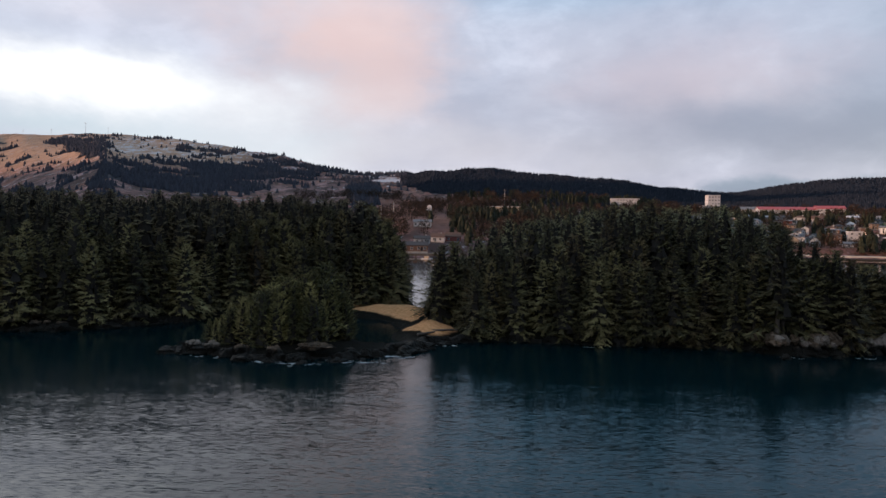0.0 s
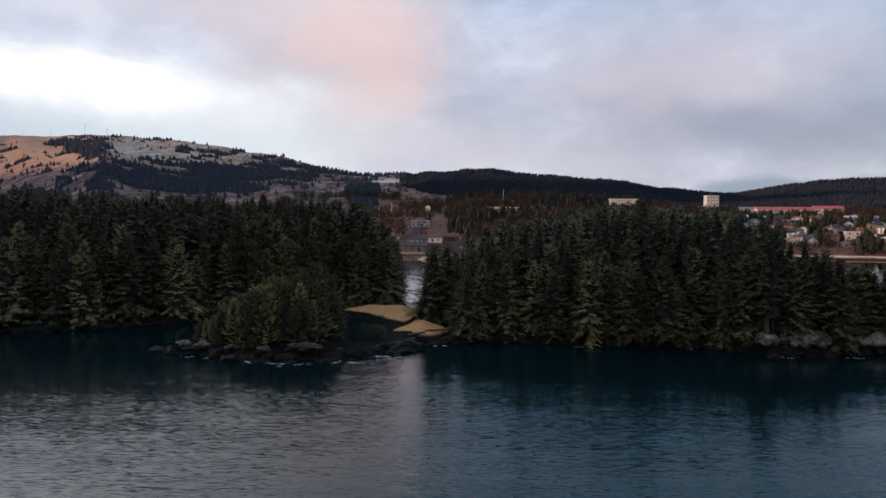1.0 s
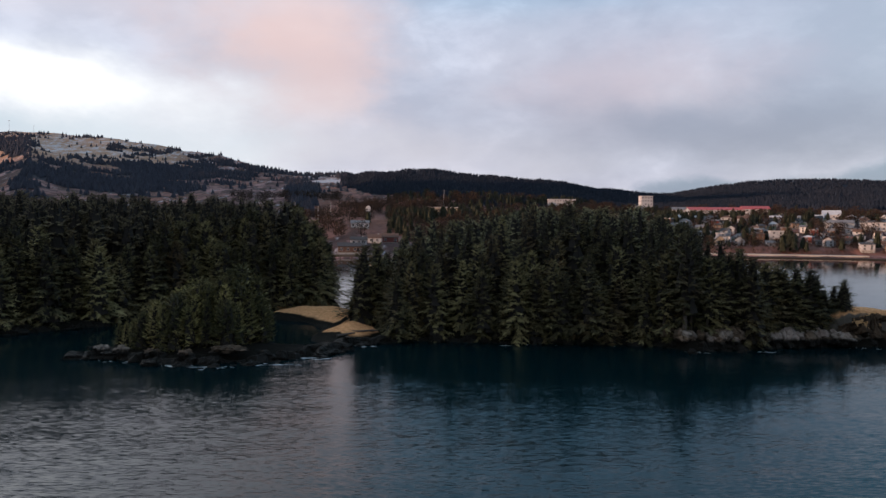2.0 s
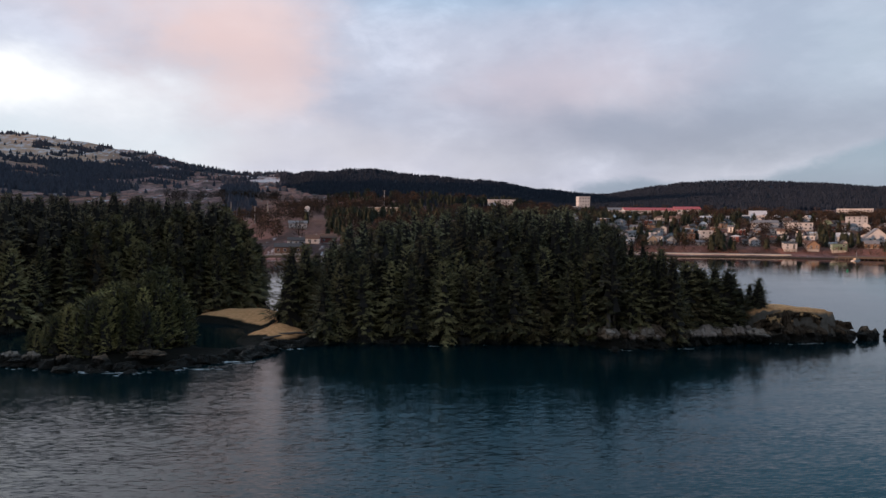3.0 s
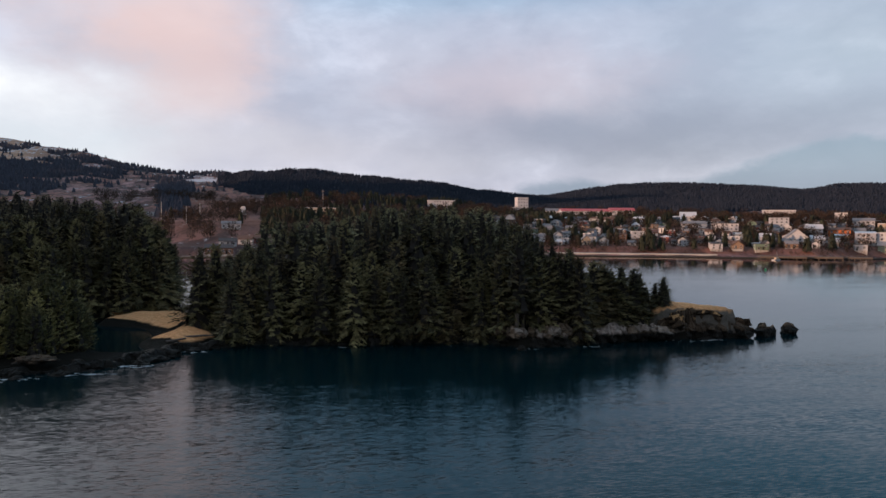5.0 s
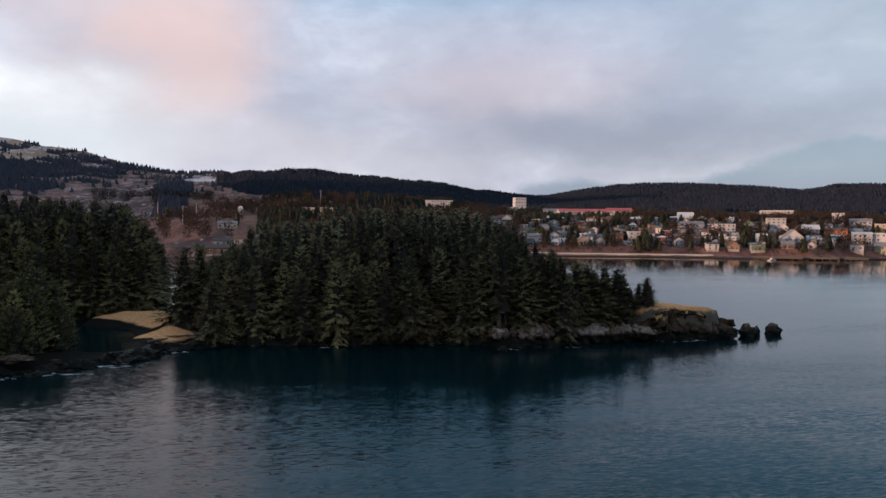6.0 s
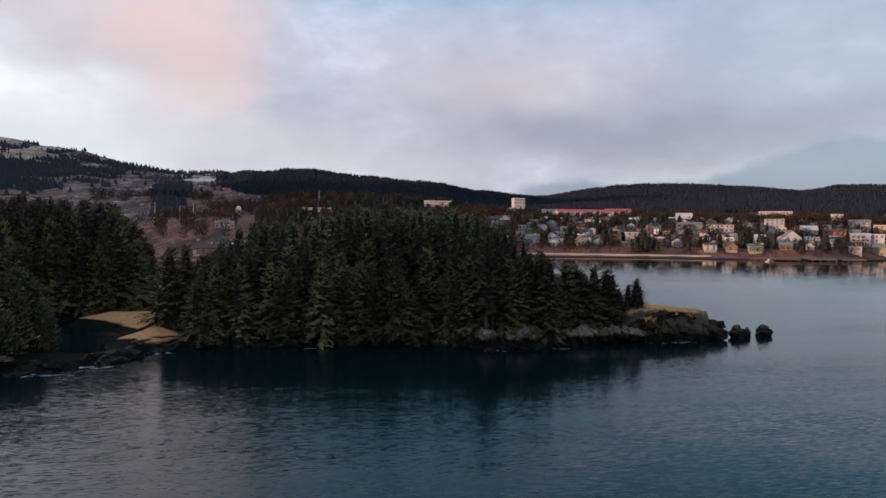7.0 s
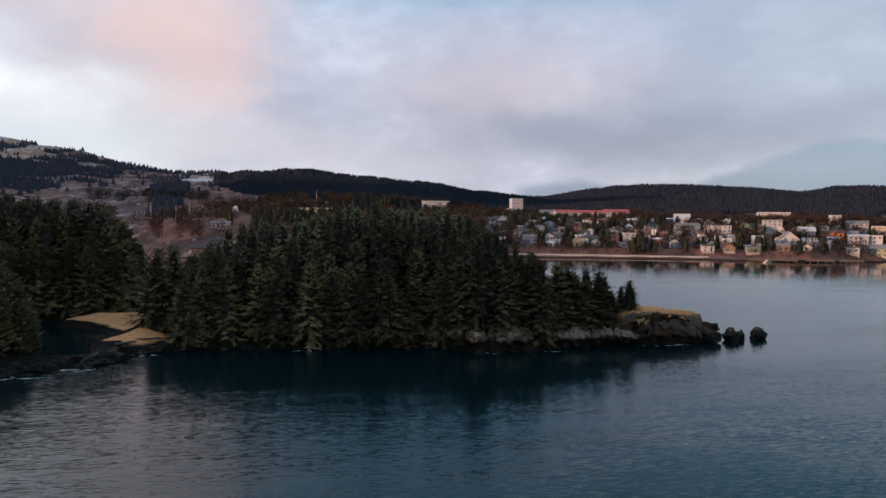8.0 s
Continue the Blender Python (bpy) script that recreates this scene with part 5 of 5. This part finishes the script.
def alder_arrays(seed, h, count=180):
    """Bare-twigged alder: a trunk, limbs and many thin twig blades."""
    rng = np.random.default_rng(seed)
    verts, faces = [], []

    def blade(p, d, wide):
        side = np.cross(d, rng.normal(0, 1, 3))
        side *= wide / (np.linalg.norm(side) + 1e-9)
        k0 = len(verts)
        verts.extend([p - side * 0.3, p + d * 0.5 + side, p + d, p + d * 0.45 - side])
        faces.append((k0, k0 + 1, k0 + 2, k0 + 3))

    for i in range(3):
        blade(np.array((0.0, 0.0, -0.5)), np.array((rng.normal(0, 0.06) * h, rng.normal(0, 0.06) * h, 0.8 * h)), 0.022 * h)
    for n in range(count):
        phi, t = rng.uniform(0, 6.283), rng.uniform(0.15, 0.95)
        reach = h * 0.42 * math.sqrt(max(0.02, 1 - ((t - 0.5) / 0.5) ** 2)) * rng.uniform(0.25, 1.0)
        p = np.array((math.cos(phi) * reach, math.sin(phi) * reach, t * h + rng.normal(0, 0.03 * h)))
        d = np.array((math.cos(phi) * 0.5 + rng.normal(0, 0.4), math.sin(phi) * 0.5 + rng.normal(0, 0.4), rng.uniform(0.3, 1.0)))
        blade(p, d * rng.uniform(0.10, 0.22) * h / np.linalg.norm(d), 0.021 * h)
    return np.array(verts), np.array(faces)


def tree_mass(name, spots, shapes, mat, label, seed, low, high):
    rng = np.random.default_rng(seed)
    verts, quads, n = [], [], 0
    for px, py in spots:
        v, q = shapes[int(rng.integers(0, len(shapes)))]
        s, a = rng.uniform(low, high), rng.uniform(0, 6.28)
        c, d = math.cos(a) * s, math.sin(a) * s
        verts.append(np.stack([px + c * v[:, 0] - d * v[:, 1], py + d * v[:, 0] + c * v[:, 1], float(mainland_height(px, py)) - 0.2 + s * v[:, 2]], 1))
        quads.append(q + n)
        n += len(v)
    return tagged(new(name, mesh_from(name, np.concatenate(verts), np.concatenate(quads), [mat])), label, "trees", kind="stuff")


x, y = polar(rng, 3200, -16, 14, 395, 860)
x2, y2 = polar(rng, 6500, 13, 48, 470, 800)
x, y = np.concatenate([x, x2]), np.concatenate([y, y2])
a, r, el = climb(x, y)
back = r - np.interp(a, SHORE_AZ, SHORE)
kind = 0.5 + 1.2 * fbm(x / 38, y / 38, 61) + rng.normal(0, 0.08, x.size) - 0.2 * (a > 33) * (back > 110)
dense = 0.5 + fbm(x / 28, y / 28, 63)
thin = rng.uniform(0, 1, x.size)
open_slope = (a < -4) & (back > 130) & (0.5 + fbm(x / 60, y / 60, 62) > 0.52)
alders, spruces, cells = [], [], {}
for px, py, pb, pa_, m, dn, th, op in zip(x, y, back, a, kind, dense, thin, open_slope):
    if pb < 14 or op or (pb < 30 and pa_ > 14 and (dn < 0.42 or th < 0.3)) or (pa_ > 14 and pb < 190 and dn < 0.22 + 0.2 * th) or (-4 < pa_ < 13 and pb > 60 and th < 0.2) or (pa_ <= -4 and th < 0.3):
        continue
    if any(math.hypot(px - qx, py - qy) < qr * 0.72 + 0.3 for qx, qy, qr in TAKEN):
        continue
    pr_ = math.hypot(px - 8, py)
    if th < 0.92 and any(0 < math.hypot(qx - 8, qy) - pr_ < 24 and abs(math.atan2(qx - 8, qy) - radians(pa_)) * pr_ < qr for qx, qy, qr in TAKEN):
        continue
    key = (int(px // 4.4), int(py // 4.4))
    if key in cells:
        continue
    cells[key] = 1
    if m < (0.40 if pa_ > 14 else 0.45):
        alders.append((px, py))
    elif (m > 0.53 and pa_ > -4 or m > 0.9) and th > 0.2:
        spruces.append((px, py))
x, y = polar(rng, 2600, 13.5, 47, 470, 560)
a, r, el = climb(x, y)
back = r - np.interp(a, SHORE_AZ, SHORE)
brush = []
for px, py, pb, dn in zip(x, y, back, fbm(x / 22, y / 22, 66)):
    if 11.5 < pb < 60 and dn > -0.14 and not any(math.hypot(px - qx, py - qy) < qr * 0.8 for qx, qy, qr in TAKEN):
        brush.append((px, py))
tree_mass("alder_brush", brush, [alder_arrays(191 + i, 3.6, 50) for i in range(4)], TWIGS, "low rust-brown brush on the bank above the shore road", 67, 0.5, 1.1)
tree_mass("alder_thicket", alders, [alder_arrays(91 + i, 8.0) for i in range(4)], TWIGS, "bare rust-brown alders between the town houses", 64, 0.7, 1.4)
town_shapes = [(v, np.array(q)) for v, q, *_ in (spruce_arrays(95 + i, 10.0, (4.4, 5.2, 4.8, 5.6)[i], 9, 6, 3, full=(0.75, 0.5, 0.6, 0.42)[i], ragged=0.6, thin=0.5, core=3) for i in range(4))]
tree_mass("town_spruces", spruces, town_shapes, TOWN_NEEDLES, "dark spruces standing between the town houses", 65, 0.5, 1.2)

# ---------------------------------------------------------------- waterfront


def strip(name, path, z0, z1, depth, mat, label, category):
    """A low wall along a path, following the bank."""
    pts = np.array(path, float)
    bm = bmesh.new()
    rows = []
    for i, (px, py) in enumerate(pts):
        d = pts[min(i + 1, len(pts) - 1)] - pts[max(i - 1, 0)]
        nx, ny = -d[1] / np.hypot(*d), d[0] / np.hypot(*d)
        rows.append([bm.verts.new(c) for c in ((px, py, z0), (px, py, z1), (px + nx * depth, py + ny * depth, z1 + 0.15), (px + nx * depth, py + ny * depth, z0))])
    for p, q in zip(rows, rows[1:]):
        for j in range(4):
            bm.faces.new((p[j], q[j], q[(j + 1) % 4], p[(j + 1) % 4]))
    bm.faces.new(rows[0])
    bm.faces.new(rows[-1][::-1])
    bmesh.ops.recalc_face_normals(bm, faces=bm.faces)
    me = bpy.data.meshes.new(name)
    bm.to_mesh(me)
    bm.free()
    me.materials.append(mat)
    return tagged(new(name, me), label, category, kind="structure")


def on_shore(a, off):
    r = float(np.interp(a, SHORE_AZ, SHORE)) + off
    return 8 + r * math.sin(radians(a)), r * math.cos(radians(a))


GRAVEL = paint("pale_gravel", (0.52, 0.47, 0.41), 0.95, 0.3, 0.6)
RIPRAP = paint("dark_riprap", (0.028, 0.025, 0.022), 0.9, 0.5, 1.2)
strip("road", [on_shore(a, 4) for a in np.arange(15, 32, 0.5)], -1, 2.2, 4.5, GRAVEL, "pale gravel shore road along the water", "road")
strip("sea_wall", [on_shore(a, -3.5) for a in np.arange(13, 48, 0.5)], -2, 0.9, 7.4, RIPRAP, "dark stone sea wall below the road", "sea wall")


def piles(ob, x0, x1, y0, y1, z1, nx, ny):
    for i in range(nx):
        for j in range(ny):
            px, py = x0 + (x1 - x0) * i / (nx - 1), y0 + (y1 - y0) * j / (ny - 1)
            part("support_post", box(px - 0.2, px + 0.2, py - 0.2, py + 0.2, -2.5, z1), TIMBER, ob)


def dock(x, y, w, d, turn, label):
    ob = tagged(new("dock"), label, "dock", "waterfront docks")
    ob.matrix_basis = pose(x, y, 0, 0, 0, turn)
    part("deck", box(-w / 2, w / 2, -d / 2, d / 2, 2.0, 2.35), TIMBER, ob)
    part("fender", box(-w / 2, w / 2, -d / 2 - 0.25, -d / 2 - 0.01, 1.2, 2.1), TIMBER, ob)
    piles(ob, -w / 2 + 0.4, w / 2 - 0.4, -d / 2 + 0.4, d / 2 - 0.4, 1.99, 6, 2)
    for i in range(7):
        px = -w / 2 + 0.2 + (w - 0.4) * i / 6
        part("rail_post", box(px - 0.07, px + 0.07, -d / 2 + 0.1, -d / 2 + 0.24, 2.35, 3.4), TIMBER, ob)
    part("rail", box(-w / 2, w / 2, -d / 2 + 0.1, -d / 2 + 0.24, 3.4, 3.52), TIMBER, ob)
    return ob


dock(290, 390, 26, 9, -24, "dark timber dock on piles before the green house")
dock(313, 385, 22, 9, -26, "dark timber dock on piles before the lodge")
dock(332, 379, 16, 8, -28, "dark timber dock on piles")
dock(-40, 366, 30, 8, 8, "dark timber dock across the channel")


def boat(x, y, turn, length, label):
    """A small moored boat: hull with a pointed bow, cabin and mast."""
    ob = tagged(new("boat"), label, "boat", "moored boats")
    ob.matrix_basis = pose(x, y, 0, 0, 0, turn)
    bm = bmesh.new()
    outline = [(-0.5, -0.16), (0.1, -0.19), (0.35, -0.12), (0.5, 0.0), (0.35, 0.12), (0.1, 0.19), (-0.5, 0.16)]
    lower = [bm.verts.new((px * length * 0.92, py * length * 0.8, -0.25)) for px, py in outline]
    upper = [bm.verts.new((px * length, py * length, 0.09 * length + 0.05 * length * max(0, px))) for px, py in outline]
    for i in range(7):
        j = (i + 1) % 7
        bm.faces.new((lower[i], lower[j], upper[j], upper[i]))
    bm.faces.new(upper)
    bm.faces.new(lower[::-1])
    part("hull", bm, WHITE, ob)
    part("cabin", box(-0.22 * length, 0.16 * length, -0.11 * length, 0.11 * length, 0.1 * length, 0.26 * length), CREAM, ob)
    part("mast", box(-0.04, 0.04, -0.04, 0.04, 0.26 * length, 0.8 * length), STEEL, ob)
    return ob


boat(281, 382, 20, 7, "small white boat moored at the dock")
boat(-30, 352, -10, 6, "white fishing boat moored across the channel")
boat(-21, 300, 30, 4, "small white boat lying in the channel")


def buoy(x, y):
    ob = tagged(new("channel_buoy"), "green can buoy floating in the channel", "buoy")
    ob.matrix_basis = pose(x, y, 0, 0, 4, 0) @ Matrix.Scale(0.6, 4)
    green = paint("buoy_green", (0.03, 0.42, 0.14), 0.4)
    bm = bmesh.new()
    bmesh.ops.create_cone(bm, cap_ends=True, segments=16, radius1=0.85, radius2=0.75, depth=1.0, matrix=Matrix.Translation((0, 0, 0.1)))
    part("float", bm, green, ob)
    bm = bmesh.new()
    bmesh.ops.create_cone(bm, cap_ends=True, segments=12, radius1=0.5, radius2=0.4, depth=1.1, matrix=Matrix.Translation((0, 0, 1.15)))
    part("tower", bm, green, ob)
    bm = bmesh.new()
    bmesh.ops.create_uvsphere(bm, u_segments=10, v_segments=6, radius=0.18, matrix=Matrix.Translation((0, 0, 1.85)))
    part("lantern", bm, WHITE, ob)


buoy(206.4, 283.4)


def rod(bm, x, y, z0, z1, r0, r1):
    bmesh.ops.create_cone(bm, cap_ends=True, segments=7, radius1=r0, radius2=r1, depth=z1 - z0, matrix=Matrix.Translation((x, y, (z0 + z1) / 2)))


def mast(name, x, y, h, r, label, category, arms=0, mat=None, group="masts"):
    z = float(mainland_height(x, y))
    ob = tagged(new(name), label, category, group)
    ob.matrix_basis = pose(x, y, z - 1.0)
    bm = bmesh.new()
    rod(bm, 0, 0, 0, h + 1.0, r, r * 0.55)
    part("pole", bm, mat or STEEL, ob)
    for i in range(arms):
        zc = h * (0.98 - 0.12 * i)
        part("cross_arm", box(-h * 0.09, h * 0.09, -r * 0.6, r * 0.6, zc - r, zc + r), mat or TIMBER, ob)
    return ob


# aerials on the summit
for a, hh in ((-34.4, 12), (-32.7, 16), (-30.55, 30), (-29.1, 18)):
    rr = float(np.interp(a, AZ_KEYS, RIDGE)) - 10
    mast("radio_mast", 8 + rr * math.sin(radians(a)), rr * math.cos(radians(a)), hh, 0.45, "thin steel radio mast on the bare summit", "radio mast", 1, STEEL, "summit masts")
# poles across the channel
mast("utility_pole", -66, 492, 15, 0.28, "pale timber utility pole beside the heath", "utility pole", 0, CONCRETE)
mast("utility_pole", -76, 500, 12, 0.28, "timber utility pole beside the heath", "utility pole", 1)
mast("utility_pole", -93, 505, 14, 0.28, "pale timber utility pole beside the heath", "utility pole", 0, CONCRETE)
mast("light_mast", 16, 748, 18, 0.3, "tall field light mast with a cross arm", "light mast", 1)
mast("utility_pole", 240, 470, 9, 0.14, "timber utility pole by the shore road", "utility pole", 1)
mast("utility_pole", 290, 455, 9, 0.14, "timber utility pole by the shore road", "utility pole", 1)


def dish(x, y):
    """A big white dish aerial on a stubby pedestal, tilted up."""
    z = float(mainland_height(x, y))
    ob = tagged(new("satellite_dish"), "large white satellite dish above the trees", "satellite dish")
    ob.matrix_basis = pose(x, y, z, 0, 0, -35)
    part("pedestal", box(-1.2, 1.2, -1.2, 1.2, -2, 3.4), CONCRETE, ob)
    verts, faces = [], []
    for i in range(7):
        r, zz = 3.3 * i / 6, 0.9 * (i / 6) ** 2
        verts.extend([(r * math.cos(j * 0.3491), r * math.sin(j * 0.3491), zz) for j in range(18)])
    for i in range(6):
        faces.extend([(i * 18 + j, i * 18 + (j + 1) % 18, i * 18 + 18 + (j + 1) % 18, i * 18 + 18 + j) for j in range(18)])
    me = mesh_from("reflector", verts, faces, [WHITE], True)
    bowl = child("reflector", me, ob, "white dished reflector", Matrix.Translation((0, -1.2, 4.4)) @ Matrix.Rotation(radians(74), 4, "X"))
    thick = bowl.modifiers.new("thickness", "SOLIDIFY")
    thick.thickness = 0.2
    bm = bmesh.new()
    rod(bm, 0, 0, 0.1, 2.4, 0.12, 0.1)
    part("feed", bm, STEEL, ob, "", Matrix.Translation((0, -1.2, 4.4)) @ Matrix.Rotation(radians(74), 4, "X"))


dish(-55, 668)
